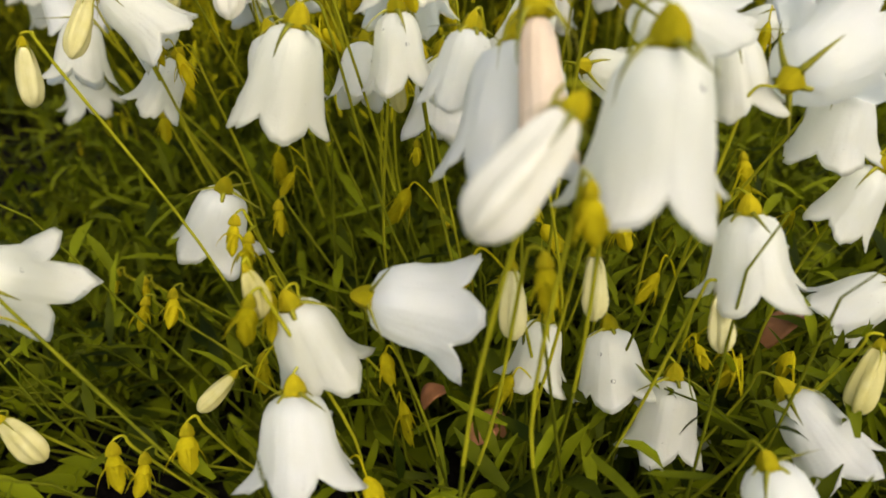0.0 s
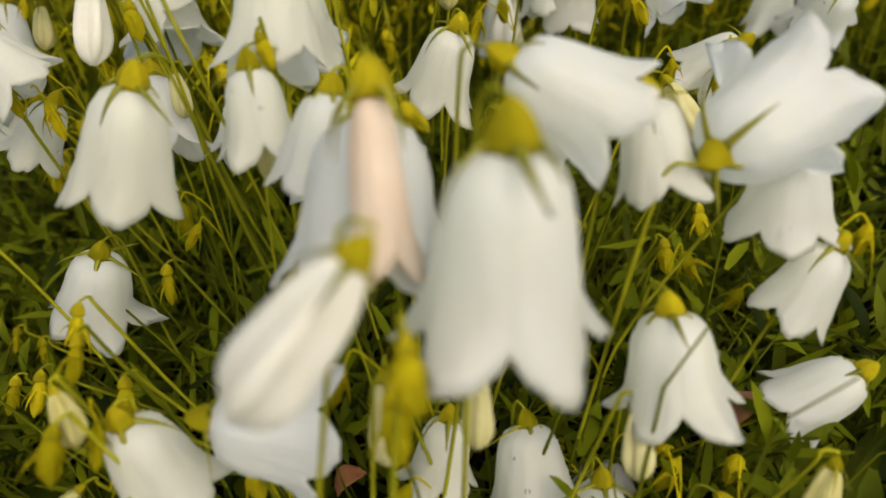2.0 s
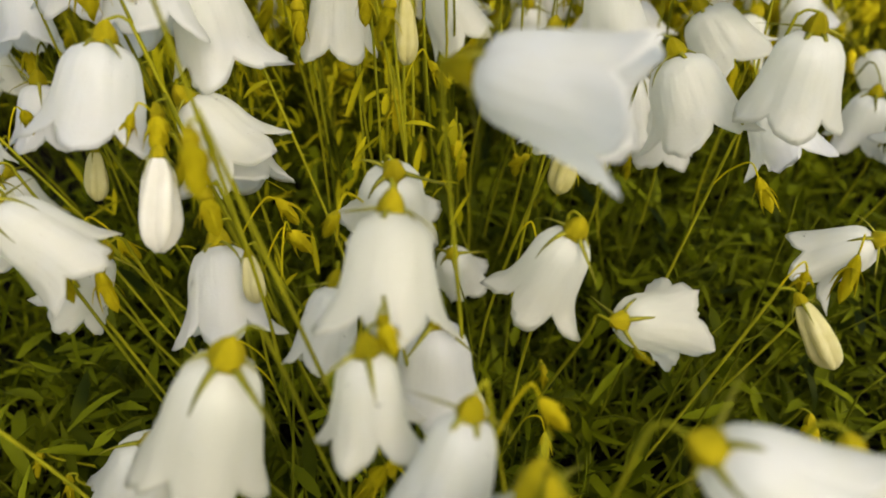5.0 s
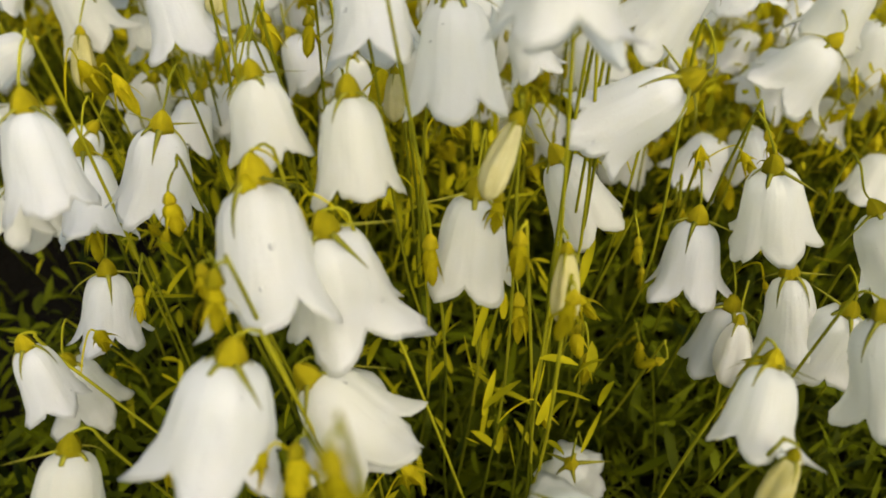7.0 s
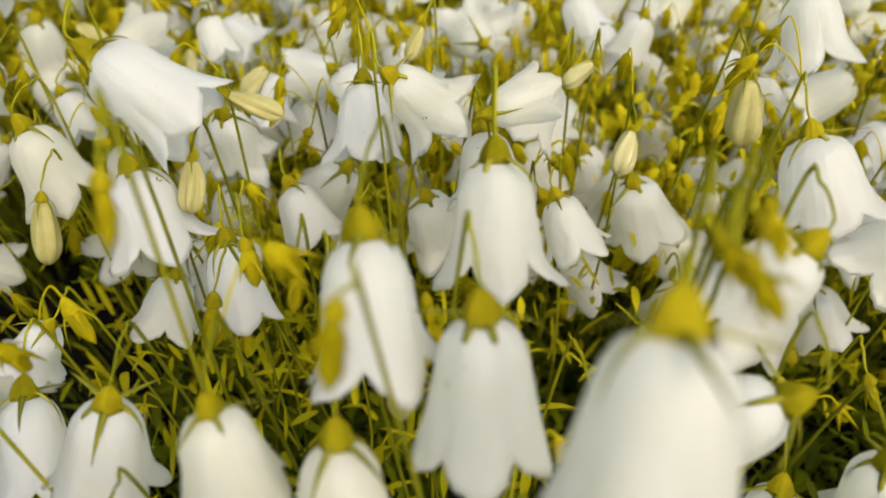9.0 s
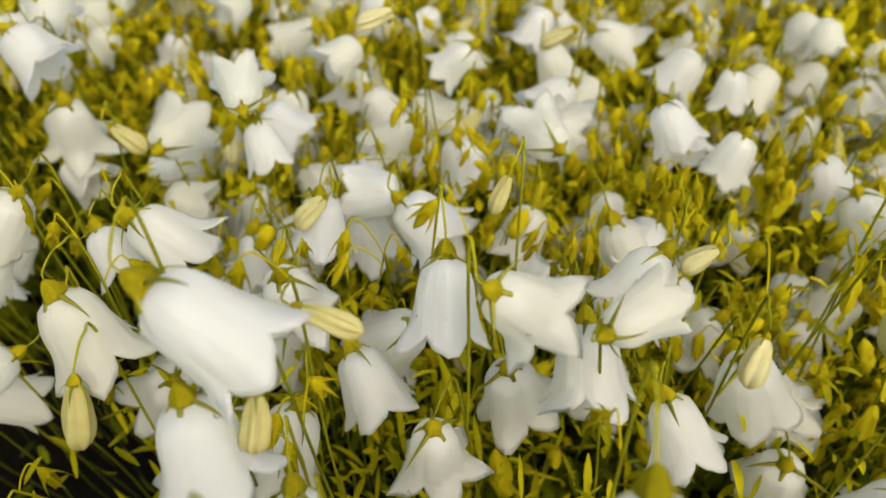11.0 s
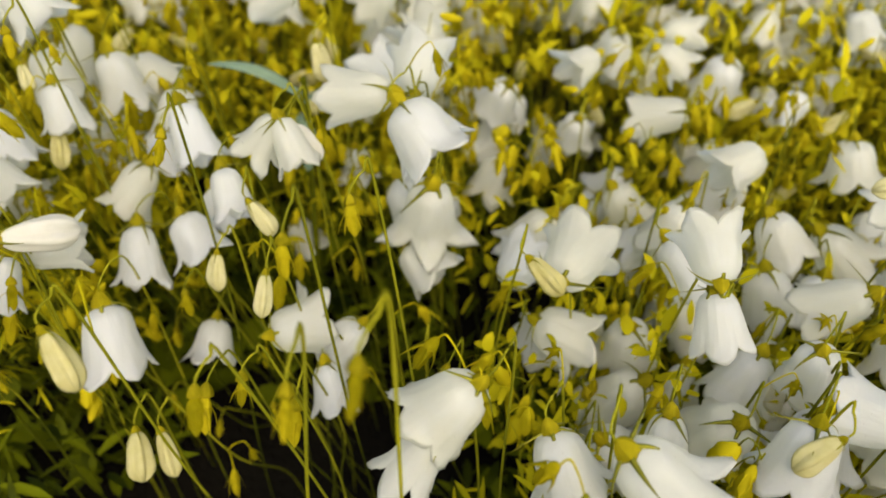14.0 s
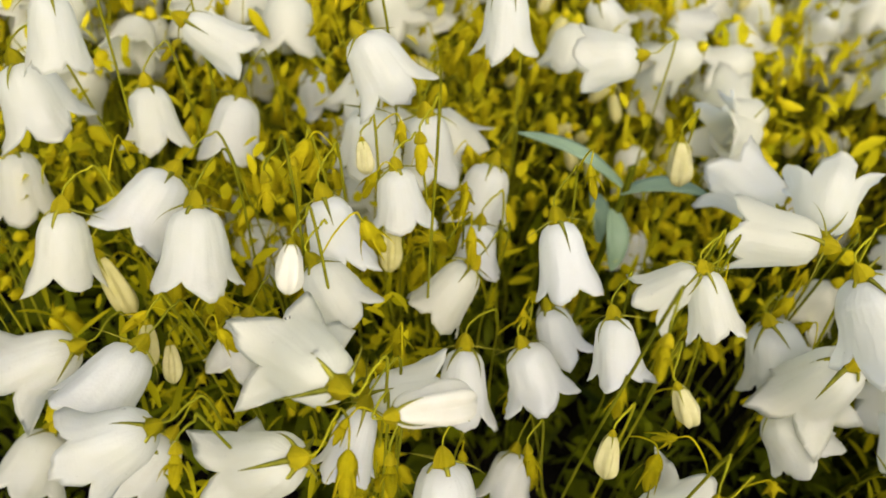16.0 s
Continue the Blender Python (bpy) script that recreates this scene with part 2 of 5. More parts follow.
def sepal_data(length=0.40, out=0.20, lift=0.0, rows=6):
    """One narrow, keeled sepal that leaves the calyx rim along +x and bends down over the bell."""
    verts, faces = [], []
    for j in range(rows + 1):
        s = j / rows
        x = .09 + out * math.sin(s * 1.5) + lift * s * s
        z = -.02 + length * s * (0.35 + 0.65 * s) - lift * s * s
        w = .034 * (1 - s) + .003
        for dy, dz in ((-w, 0.0), (0, -.018 * (1 - s)), (w, 0.0), (0, .012 * (1 - s))):
            verts.append(Vector((x, dy, z + dz)))
    for j in range(rows):
        for k in range(4):
            o = (k + 1) % 4
            faces.append((j * 4 + k, j * 4 + o, j * 4 + 4 + o, j * 4 + 4 + k))
    faces += [(3, 2, 1, 0), tuple(range(rows * 4, rows * 4 + 4))]
    return verts, faces


def green_bud_data(rng, fat):
    """A young bud: a ribbed pod with five narrow sepals that stand off it and curl."""
    verts, faces = bud_data(rng, fat, .16, 10, 9, YOUNG)
    for i in range(5):
        v, f = sepal_data(rng.uniform(.45, .75), rng.uniform(.10, .22), rng.uniform(0, .12), 4)
        v = [Vector((p.x, p.y * 2.2, p.z)) for p in v]
        m, n = Matrix.Rotation(1.2566 * i + rng.uniform(-.2, .2), 4, "Z") @ Matrix.Translation((.04, 0, .32)), len(verts)
        verts += [m @ p for p in v]
        faces += [tuple(n + k for k in q) for q in f]
    return verts, faces


rng = random.Random(7)
COROLLAS = [mesh_of("corolla", *corolla_data(rng, sl, fl, lo), PETAL) for sl, fl, lo in
            ((1.0, .8, .23), (.97, .5, .19), (1.02, 1.0, .25), (1.05, .6, .20), (.97, .4, .18), (1.0, 1.2, .26), (1.04, .4, .20), (1.04, .9, .23))]
WIDE = [mesh_of("corolla", *corolla_data(rng, .90, fl, lo, even=True), PETAL) for fl, lo in ((.5, .14), (.9, .19), (.7, .16))]
FADED_BELL = mesh_of("corolla", *corolla_data(rng, .38, .2, .16), FADED)
CREAM_BUDS = [mesh_of("closed_petals", *bud_data(rng, f, .34, 25, 12), m) for f, m in ((.84, CREAM), (.96, CREAM), (.76, CREAM), (1.0, CREAM), (1.05, PALE))]
GREEN_BUDS = [mesh_of("bud", *green_bud_data(rng, f), CALYX) for f in (.76, .92, .66)]
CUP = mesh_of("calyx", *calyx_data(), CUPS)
SEPALS = [mesh_of("sepal", *sepal_data(*a), SEPAL) for a in ((.36, .21, 0), (.32, .30, .08), (.40, .19, 0), (.28, .36, .18))]


WATER, wnodes, wlinks, wb, _ = nodes_of("water")
wb.inputs["Base Color"].default_value = (1, 1, 1, 1)
wb.inputs["Roughness"].default_value, wb.inputs["Transmission Weight"].default_value, wb.inputs["IOR"].default_value = 0.02, 1.0, 1.33


def drop_data(rows=5, around=10):
    """A flat-bottomed bead of water of radius 1 on z = 0."""
    verts = [Vector((math.cos(t) * math.cos(a), math.cos(t) * math.sin(a), .75 * math.sin(t) - .08)) for t in [j / rows * 1.5 for j in range(rows + 1)] for a in [6.2832 * i / around for i in range(around)]]
    faces = [(j * around + i, j * around + (i + 1) % around, (j + 1) * around + (i + 1) % around, (j + 1) * around + i) for j in range(rows) for i in range(around)]
    return verts, faces + [tuple(range(around))[::-1], tuple(range(rows * around, (rows + 1) * around))]


DROP = mesh_of("water_drop", *drop_data(), WATER)


def wet(thing, corolla, r, count):
    """Beads of rain on the outside of a bell."""
    me = corolla.data
    outer = len(me.vertices) - 60
    for _ in range(count):
        v = me.vertices[r.randrange(outer)]
        if v.co.z < .12 or v.co.z > .9:
            continue
        out = v.normal if v.normal.x * v.co.x + v.normal.y * v.co.y > 0 else -v.normal
        m = corolla.matrix_basis @ Matrix.Translation(v.co) @ out.to_track_quat("Z", "X").to_matrix().to_4x4() @ Matrix.Scale(r.uniform(.014, .034), 4)
        part("water_drop", DROP, thing, m)


def frame_along(base, axis, size, spin):
    q = Vector(axis).normalized().to_track_quat("Z", "X")
    return Matrix.Translation(base) @ q.to_matrix().to_4x4() @ Matrix.Rotation(spin, 4, "Z") @ Matrix.Scale(size, 4)


def stalk_points(base, axis, size, root, r):
    """From the calyx back and over an arch, then down to the root."""
    b, a = Vector(base), Vector(axis).normalized()
    top = b - a * size * 0.16
    side = Vector((root[0] - b.x, root[1] - b.y, 0))
    side = side.normalized() if side.length > 1e-4 else Vector((0, 1, 0))
    rise = Vector((0, 0, 1)) * size * (0.16 + 0.22 * r.random()) * (0.4 if b.y < .2 else 1.0)
    if b.y < .2:
        p1 = top - a * size * 0.03 + side * size * 0.03
        p2 = p1 + side * size * 0.16 - Vector((0, 0, size * 0.04))
        p3 = p2 + side * size * 0.12 - Vector((0, 0, size * 0.4))
    else:  # a wide, even arch
        p1 = top - a * size * 0.13 + side * size * 0.06
        p2 = p1 + side * size * 0.26 + rise * (0.7 if a.z < -.4 else 0.1)
        p3 = p2 + side * size * 0.26 - Vector((0, 0, size * (0.32 if a.z < -.4 else 0.5)))
    foot = Vector((root[0], root[1], -0.002))
    mid = p3.lerp(foot, 0.35) + Vector((r.uniform(-.004, .004), r.uniform(-.004, .004), 0))
    low = p3.lerp(foot, 0.7) + Vector((r.uniform(-.005, .005), r.uniform(-.005, .005), 0))
    return spline([top, p1, p2, p3, mid, low, foot], 5)


def root_of(base, r, lean=0.02):
    x, y, z = base
    pull = 0.45 if y < .2 else 0.95  # stems fan out from the middle of the clump
    return (x * pull + r.uniform(-lean, lean) * .8, y + (.014 if y < .2 else .034) + r.uniform(-0.3, 1) * lean, 0)


def small_bud(parent, at, r, size=None):
    """A green bud on a thin hooked stalk, borne by a flower's own stem."""
    size = size or r.uniform(.0055, .0095)
    a = r.uniform(0, 6.283)
    side = Vector((math.cos(a), math.sin(a), 0))
    tip = at + side * r.uniform(.004, .009) + Vector((0, 0, r.uniform(.002, .007)))
    down = (Vector((side.x * .4, side.y * .4, -1)) + Vector((r.uniform(-.4, .4), r.uniform(-.4, .4), 0))).normalized()
    lift = Vector((0, 0, r.uniform(.002, .004)))
    pts = spline([at, at.lerp(tip, .3) + lift * .8, at.lerp(tip, .75) + lift * 1.1, tip], 4)
    bud = part("bud", r.choice(GREEN_BUDS), parent, frame_along(tip, down, size, r.uniform(0, 6)))
    hook = mesh_of("bud_stalk", *tube_data(pts, [.00019] * len(pts), 4), BRACT)
    part("bud_stalk", hook, parent)
    return bud


PLACED, PLACED_STEMS = [], []


def flower(x, y, z, ax, ay, az, size, kind="bell", form=0, buds=0, sepals=5, label="", root=None, drops=0, girth=1.0):
    """One flower on its stem, from the place of its calyx, the way it points and its length."""
    r = random.Random(int(abs(x * 7919 + y * 104729 + z * 1299709) * 100) % 99991)
    base, axis = Vector((x, y, z)), Vector((ax, ay, az)).normalized()
    names = {"bell": "bellflower", "bud": "flower_bud", "green": "green_bud", "faded": "faded_bellflower"}
    thing = new(names[kind], None)
    thing.empty_display_size = 0.004
    root = root or root_of(base, r)
    thing.location = (root[0], root[1], 0)
    m0 = Matrix.Translation((-root[0], -root[1], 0))
    m = m0 @ frame_along(base, axis, size, r.uniform(0, 6.283))
    green = kind == "green"
    wide = girth * (.86 if kind == "bud" else 1)
    body = m @ Matrix.Diagonal((wide, wide, 1, 1))
    if kind == "bell":
        bell = part("corolla", (COROLLAS + WIDE)[form % 11], thing, body)
        wet(thing, bell, r, drops)
    elif kind == "faded":
        part("corolla", FADED_BELL, thing, m)
    elif kind == "bud":
        part("closed_petals", CREAM_BUDS[form % 5], thing, body)
    else:
        part("bud", GREEN_BUDS[form % 3], thing, body)
    k = 0.75 if kind == "bud" else 1.0
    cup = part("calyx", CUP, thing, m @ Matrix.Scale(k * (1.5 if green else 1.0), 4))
    for i in range(0 if green else sepals):
        turn = Matrix.Rotation(2 * math.pi * (i + r.uniform(-.12, .12)) / 5, 4, "Z")
        part("sepal", SEPALS[(i + form) % 4 if kind == "bell" else 2 * (i % 2)], cup, turn)
    pts = [p - Vector((root[0], root[1], 0)) for p in stalk_points(base, axis, size * (1.6 if green else 1), root, r)]
    n = len(pts)
    radii = [.00018 + .00012 * min(1, i / n * 2.0) for i in range(n)]
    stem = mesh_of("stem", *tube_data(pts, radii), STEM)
    # the lower length is painted darker, standing in for shade between the plants
    stem.materials.append(SHADED_STEM)
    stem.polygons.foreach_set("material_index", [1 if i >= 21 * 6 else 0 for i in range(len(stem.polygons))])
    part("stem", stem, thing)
    for i in range(buds):
        small_bud(thing, pts[int(n * (r.uniform(.16, .62) if green else r.uniform(.45, .68)))], r)
    PLACED.append((x, y))
    texts = {"bell": ("open white bellflower hanging from a thin yellow-green stem", "flower", "white bellflowers"),
             "bud": ("closed cream-white flower bud with a green calyx on a stem", "flower bud", "cream flower buds"),
             "green": ("small unopened yellow-green bud on a thin stem", "flower bud", "green buds"),
             "faded": ("faded pinkish-brown bellflower, closed and wilting on its stem", "flower", "")}
    text, cat, group = texts[kind]
    return tagged(thing, label or text, cat, group)


# ---- ground ----
def ground_data(half=60.0):
    """One sheet: fine and uneven under the plants, coarse out to the horizon."""
    fine = [-.9 + 1.8 * i / 60 for i in range(61)]
    edge = [-half, -12, -3, -1.5] + fine + [1.5, 3, 12, half]
    verts = [Vector((u - .1, v + .5, 0.010 * noise.noise((u * 9, v * 9, 0)) + .004 * noise.noise((u * 40, v * 40, 3)) - .004 if abs(u) < 1.6 and abs(v) < 1.6 else -.004)) for v in edge for u in edge]
    w = len(edge)
    return verts, [(j * w + i, j * w + i + 1, (j + 1) * w + i + 1, (j + 1) * w + i) for j in range(w - 1) for i in range(w - 1)]


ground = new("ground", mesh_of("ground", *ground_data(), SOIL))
tagged(ground, "near-black soil under the flower carpet, with shade put into its colour", "ground", kind="structure")

# ---- foliage on the ground ----
def leaves_data(r, count, spot, long_, wide, up, droop, height, segs=4, keel=.12):
    """Many single leaves: each a keeled, tapering blade that rises from its foot and bends over."""
    verts, faces = [], []
    for _ in range(count):
        x, y = spot(r)
        h, ln, w = height(r), r.uniform(*long_), r.uniform(*wide)
        a, e = r.uniform(0, 6.283), r.uniform(*up)
        dx, dy = math.cos(a), math.sin(a)
        bend = r.uniform(*droop)
        p, n0 = Vector((x, y, h)), len(verts)
        for j in range(segs + 1):
            s = j / segs
            half = w * (math.sin(math.pi * min(1, s * 0.93 + 0.07)) ** 0.8) * 0.5 + .0001
            up_ = Vector((-dx * math.sin(e), -dy * math.sin(e), math.cos(e)))
            sx = Vector((-dy, dx, 0)) * half
            verts += [p + sx + up_ * half * keel * 2, p.copy(), p - sx + up_ * half * keel * 2]
            p = p + Vector((dx * math.cos(e), dy * math.cos(e), math.sin(e))) * (ln / segs)
            e -= bend / segs
        for j in range(segs):
            b = n0 + j * 3
            faces += [(b, b + 1, b + 4, b + 3), (b + 1, b + 2, b + 5, b + 4)]
    return verts, faces


r = random.Random(3)
def in_bed(x, y):
    """Whether a spot lies in the bed, whose far and side edges are ragged."""
    a = math.atan2(y - .62, x + .1)
    edge = 1 + .10 * noise.noise((math.cos(a) * 2.2, math.sin(a) * 2.2, 4)) + .06 * noise.noise((x * 14, y * 14, 8))
    return ((x + .1) / .92) ** 2 + ((y - .62) / .84) ** 2 < edge * edge


def inside(q, x0, x1, y0, y1):
    while True:
        x, y = q.uniform(x0, x1), q.uniform(y0, y1)
        if in_bed(x, y):
            return x, y


near = lambda q: inside(q, -.48, .33, -.10, .62)
far = lambda q: inside(q, -1.05, .85, .60, 1.5) if q.random() < .72 else inside(q, *((-1.05, -.5) if q.random() < .5 else (.36, .85)), -.15, .60)


def hollow(x, y):
    """The bare, shaded hollow where hardly anything grows."""
    return -.25 < x < -.145 and .295 < y < .425 or -.18 < x < -.13 and .45 < y < .54


def sparse(q):
    while True:
        x, y = near(q)
        keep = .04 if hollow(x, y) else .3 if x < .005 and y < .14 else .45 if -.04 < x < .06 and .16 < y < .25 else 1
        if q.random() < keep:
            return x, y


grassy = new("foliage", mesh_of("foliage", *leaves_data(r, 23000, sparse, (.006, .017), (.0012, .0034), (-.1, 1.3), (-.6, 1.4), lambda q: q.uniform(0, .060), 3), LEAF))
tagged(grassy, "dark green narrow leaves in a dense mat below the flowers, with shade mixed into their colour", "foliage", kind="stuff")
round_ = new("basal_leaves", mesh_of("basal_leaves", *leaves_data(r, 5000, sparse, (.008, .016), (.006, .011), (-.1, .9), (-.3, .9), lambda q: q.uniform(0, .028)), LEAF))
tagged(round_, "small rounded dark green leaves close to the soil, with shade mixed into their colour", "foliage", kind="stuff")

# leafy side shoots low in the clump
def sprig_data(r, count, spot):
    """Many arching shoots, each a thin stem set with narrow leaves on alternate sides."""
    sv, sf, lv, lf = [], [], [], []
    for _ in range(count):
        x, y = spot(r)
        a, lean, ln = r.uniform(0, 6.283), r.uniform(.35, 1.1), r.uniform(.03, .06)
        side = Vector((math.cos(a), math.sin(a), 0))
        foot, n = Vector((x, y, r.uniform(-.002, .018))), 6
        pts = [foot + side * (ln * (k / n) ** 1.4 * math.sin(lean)) + Vector((0, 0, ln * math.sin(k / n * 1.5) * math.cos(lean))) for k in range(n + 1)]
        v, f = tube_data(pts, [.0005 - .0003 * k / n for k in range(n + 1)], 4)
        base = len(sv)
        sv += v
        sf += [tuple(base + i for i in q) for q in f]
        leaves = r.randrange(9, 15)
        for k in range(leaves):
            u = .15 + .85 * (k + .5) / leaves
            i = min(n - 1, int(u * n))
            p = pts[i].lerp(pts[i + 1], u * n - i)
            d = (pts[i + 1] - pts[i]).normalized()
            out = d.orthogonal().normalized()
            out.rotate(Matrix.Rotation(k * 2.4 + r.uniform(-.4, .4), 3, d))
            way, length, wide = (d * .75 + out).normalized(), r.uniform(.007, .013) * (1.15 - .4 * u), r.uniform(.0010, .0019)
            across = way.cross(d).normalized()
            nrm = across.cross(way)
            base = len(lv)
            for j in range(5):
                t = j / 4
                c = p + way * length * t - nrm * length * .18 * t * t
                h = wide * .5 * math.sin(math.pi * min(1, .12 + .88 * t)) ** .8 + .00008
                lv += [c + across * h + nrm * h * .35, c, c - across * h + nrm * h * .35]
            for j in range(4):
                b = base + j * 3
                lf += [(b, b + 1, b + 4, b + 3), (b + 1, b + 2, b + 5, b + 4)]
    return sv, sf, lv, lf


def under_near(q):
    while True:
        x, y = (q.uniform(-.14, .13), q.uniform(.09, .30)) if q.random() < .8 else (q.uniform(-.36, .2), q.uniform(.25, .5))
        if not hollow(x, y) and (y > .14 or x > .01 or q.random() < .3):
            return x, y


sprig = sprig_data(r, 620, under_near)
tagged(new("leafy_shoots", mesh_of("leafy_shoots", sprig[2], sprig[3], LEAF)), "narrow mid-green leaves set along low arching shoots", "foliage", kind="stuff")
tagged(new("shoot_stems", mesh_of("shoot_stems", sprig[0], sprig[1], SHADED_STEM)), "thin green stems of the low leafy shoots", "stems", kind="stuff")

# ---- the flowers of the near bed, one by one ----
flower(-0.0216, 0.1242, 0.1196, -0.33, -0.07, -0.94, 0.0174, "bell", 4, drops=5, girth=0.89)
flower(0.0010, 0.1465, 0.1067, -0.04, -0.11, -0.99, 0.0145, "bell", 3, drops=5, girth=0.93)
flower(-0.0454, 0.1460, 0.0816, -0.36, 0.02, -0.93, 0.0158, "bell", 7, girth=0.96)
flower(-0.0123, 0.0960, 0.0860, 0.91, 0.19, -0.37, 0.0146, "bell", 3, buds=1, drops=5, girth=1.05)
flower(-0.0246, 0.0990, 0.0836, 0.25, 0.03, -0.97, 0.0149, "bell", 4, buds=1, drops=3, girth=0.96)
flower(-0.0246, 0.0911, 0.0730, 0.00, -0.42, -0.91, 0.0148, "bell", 2, buds=1, drops=3)
flower(0.0248, 0.0828, 0.1255, -0.07, -0.12, -0.99, 0.0199, "bell", 0, drops=3, girth=0.82)
flower(0.0451, 0.1025, 0.0929, 0.06, -0.25, -0.97, 0.0145, "bell", 2, buds=1, drops=8, girth=0.97)
flower(0.0390, 0.1088, 0.0562, -0.13, -0.30, -0.95, 0.0146, "bell", 3, buds=1, drops=5, girth=0.88)
flower(0.0557, 0.1001, 0.0588, 0.51, -0.53, -0.68, 0.0162, "bell", 4, buds=2, drops=3, girth=0.88)
flower(0.0411, 0.0747, 0.0691, 0.28, -0.34, -0.90, 0.0128, "bell", 2, buds=1, drops=5)
flower(0.0434, 0.1372, 0.0300, 0.24, -0.32, -0.92, 0.0158, "bell", 0, buds=1, girth=1.15)
flower(0.0505, 0.1076, 0.1113, 0.78, 0.62, 0.10, 0.0171, "bell", 5, buds=1, drops=3)
flower(0.0653, 0.1195, 0.1055, -0.06, -0.03, -1.00, 0.0128, "bell", 7, buds=1, drops=3, girth=1.06)
flower(0.0126, 0.0714, 0.1225, -0.64, -0.17, -0.75, 0.0159, "bud", 4)
flower(-0.0704, 0.0989, 0.0921, 0.14, 0.78, -0.61, 0.0145, "bell", 5, buds=2, drops=5)
flower(0.0282, 0.1147, 0.0638, 0.04, -0.38, -0.93, 0.0133, "bell", 6, drops=8)
flower(0.0163, 0.1128, 0.0679, -0.22, -0.23, -0.95, 0.0128, "bell", 2, buds=1, drops=5, girth=0.82)
flower(0.0092, 0.0997, 0.0872, -0.03, -0.45, -0.89, 0.0109, "bud", 2, buds=1, girth=1.19)
flower(0.0209, 0.0961, 0.0909, -0.05, -0.44, -0.90, 0.0096, "bud", 0, buds=1, girth=1.08)
flower(0.0406, 0.0976, 0.0819, -0.03, -0.48, -0.87, 0.0092, "bud", 0, girth=1.19)
flower(-0.0380, 0.1045, 0.0662, -0.72, -0.45, -0.53, 0.0081, "bud", 2, buds=1, girth=1.24)
flower(-0.0675, 0.1288, 0.1178, -0.06, -0.18, -0.98, 0.0102, "bud", 2, girth=1.26)
flower(0.0668, 0.0968, 0.0701, -0.34, -0.36, -0.87, 0.0115, "bud", 2, buds=1, girth=1.30)
flower(-0.0292, 0.0956, 0.0921, 0.27, -0.27, -0.92, 0.0073, "bud", 1, buds=1, girth=1.28)
flower(-0.0806, 0.1056, 0.0583, 0.51, -0.09, -0.86, 0.0102, "bud", 1, girth=1.30)
flower(-0.0068, 0.1401, 0.1071, -0.01, -0.21, -0.98, 0.0081, "green", 0, girth=0.97)
flower(-0.0653, 0.1768, 0.0872, -0.05, -0.26, -0.96, 0.0068, "green", 1, girth=1.09)
flower(-0.0047, 0.1333, 0.0939, -0.07, -0.31, -0.95, 0.0040, "green", 0, girth=1.26)
flower(-0.0356, 0.1486, 0.0752, -0.04, -0.38, -0.93, 0.0063, "green", 1)
flower(-0.0060, 0.1245, 0.1207, 0.01, -0.11, -0.99, 0.0128, "bell", 5, buds=1, drops=8, girth=0.82)
flower(0.0054, 0.1163, 0.1193, -0.24, -0.28, -0.93, 0.0128, "bell", 6, buds=2, drops=5, girth=0.82)
flower(0.0112, 0.1051, 0.1204, -0.07, -0.39, -0.92, 0.0200, "bell", 2, drops=5, girth=0.92)
flower(0.0125, 0.0967, 0.1259, -0.00, -0.45, -0.89, 0.0185, "faded", 1)
flower(0.0218, 0.1590, 0.1140, -0.37, 0.05, -0.93, 0.0155, "bell", 2, buds=1, drops=5, girth=0.84)
flower(0.0267, 0.1071, 0.1246, 0.83, -0.11, -0.54, 0.0148, "bell", 4, drops=5, girth=0.93)
flower(0.0584, 0.1579, 0.1018, 0.48, -0.40, -0.78, 0.0122, "bud", 0, buds=1, girth=1.10)
flower(0.0438, 0.1140, 0.1165, 0.13, -0.32, -0.94, 0.0128, "bell", 7, drops=3, girth=0.82)
flower(0.0224, 0.1715, 0.1245, -0.19, -0.14, -0.97, 0.0103, "bud", 2, buds=1, girth=1.30)
flower(0.0521, 0.2183, 0.1106, -0.14, 0.13, -0.98, 0.0150, "bell", 1, girth=0.96)
flower(0.0347, 0.2285, 0.1033, -0.05, -0.00, -1.00, 0.0159, "bell", 4, buds=1, girth=0.82)
flower(0.1192, 0.2630, 0.0925, -0.09, 0.05, -0.99, 0.0161, "bell", 7, buds=1, girth=0.91)
flower(0.1272, 0.2459, 0.0955, -0.25, 0.15, -0.96, 0.0158, "bell", 5, girth=0.95)
flower(0.0769, 0.1735, 0.1031, -0.64, 0.41, -0.65, 0.0133, "bell", 7, buds=1, drops=5, girth=0.87)
flower(-0.0566, 0.1692, 0.1029, -0.55, -0.22, -0.80, 0.0133, "bell", 4, buds=1, drops=8, girth=0.87)
flower(-0.1044, 0.2246, 0.0883, 0.04, 0.09, -1.00, 0.0158, "bell", 5, buds=1, girth=0.93)
flower(-0.0281, 0.1583, 0.1103, 0.09, -0.23, -0.97, 0.0081, "bud", 2, buds=1, girth=1.30)
flower(-0.0041, 0.1259, 0.1237, 0.29, -0.18, -0.94, 0.0042, "green", 1, girth=1.40)
flower(-0.0074, 0.1296, 0.1102, 0.08, -0.34, -0.94, 0.0079, "bud", 2, girth=1.14)
flower(0.0710, 0.1148, 0.0928, -0.48, -0.02, -0.88, 0.0128, "bell", 6, buds=2, drops=5, girth=0.82)
flower(0.0807, 0.1176, 0.0676, -0.75, 0.14, -0.65, 0.0139, "bell", 4, buds=1, drops=8, girth=0.96)
flower(-0.0398, 0.1946, 0.1433, 0.14, -0.01, -0.99, 0.0174, "bell", 7, buds=1, drops=8, girth=0.95)
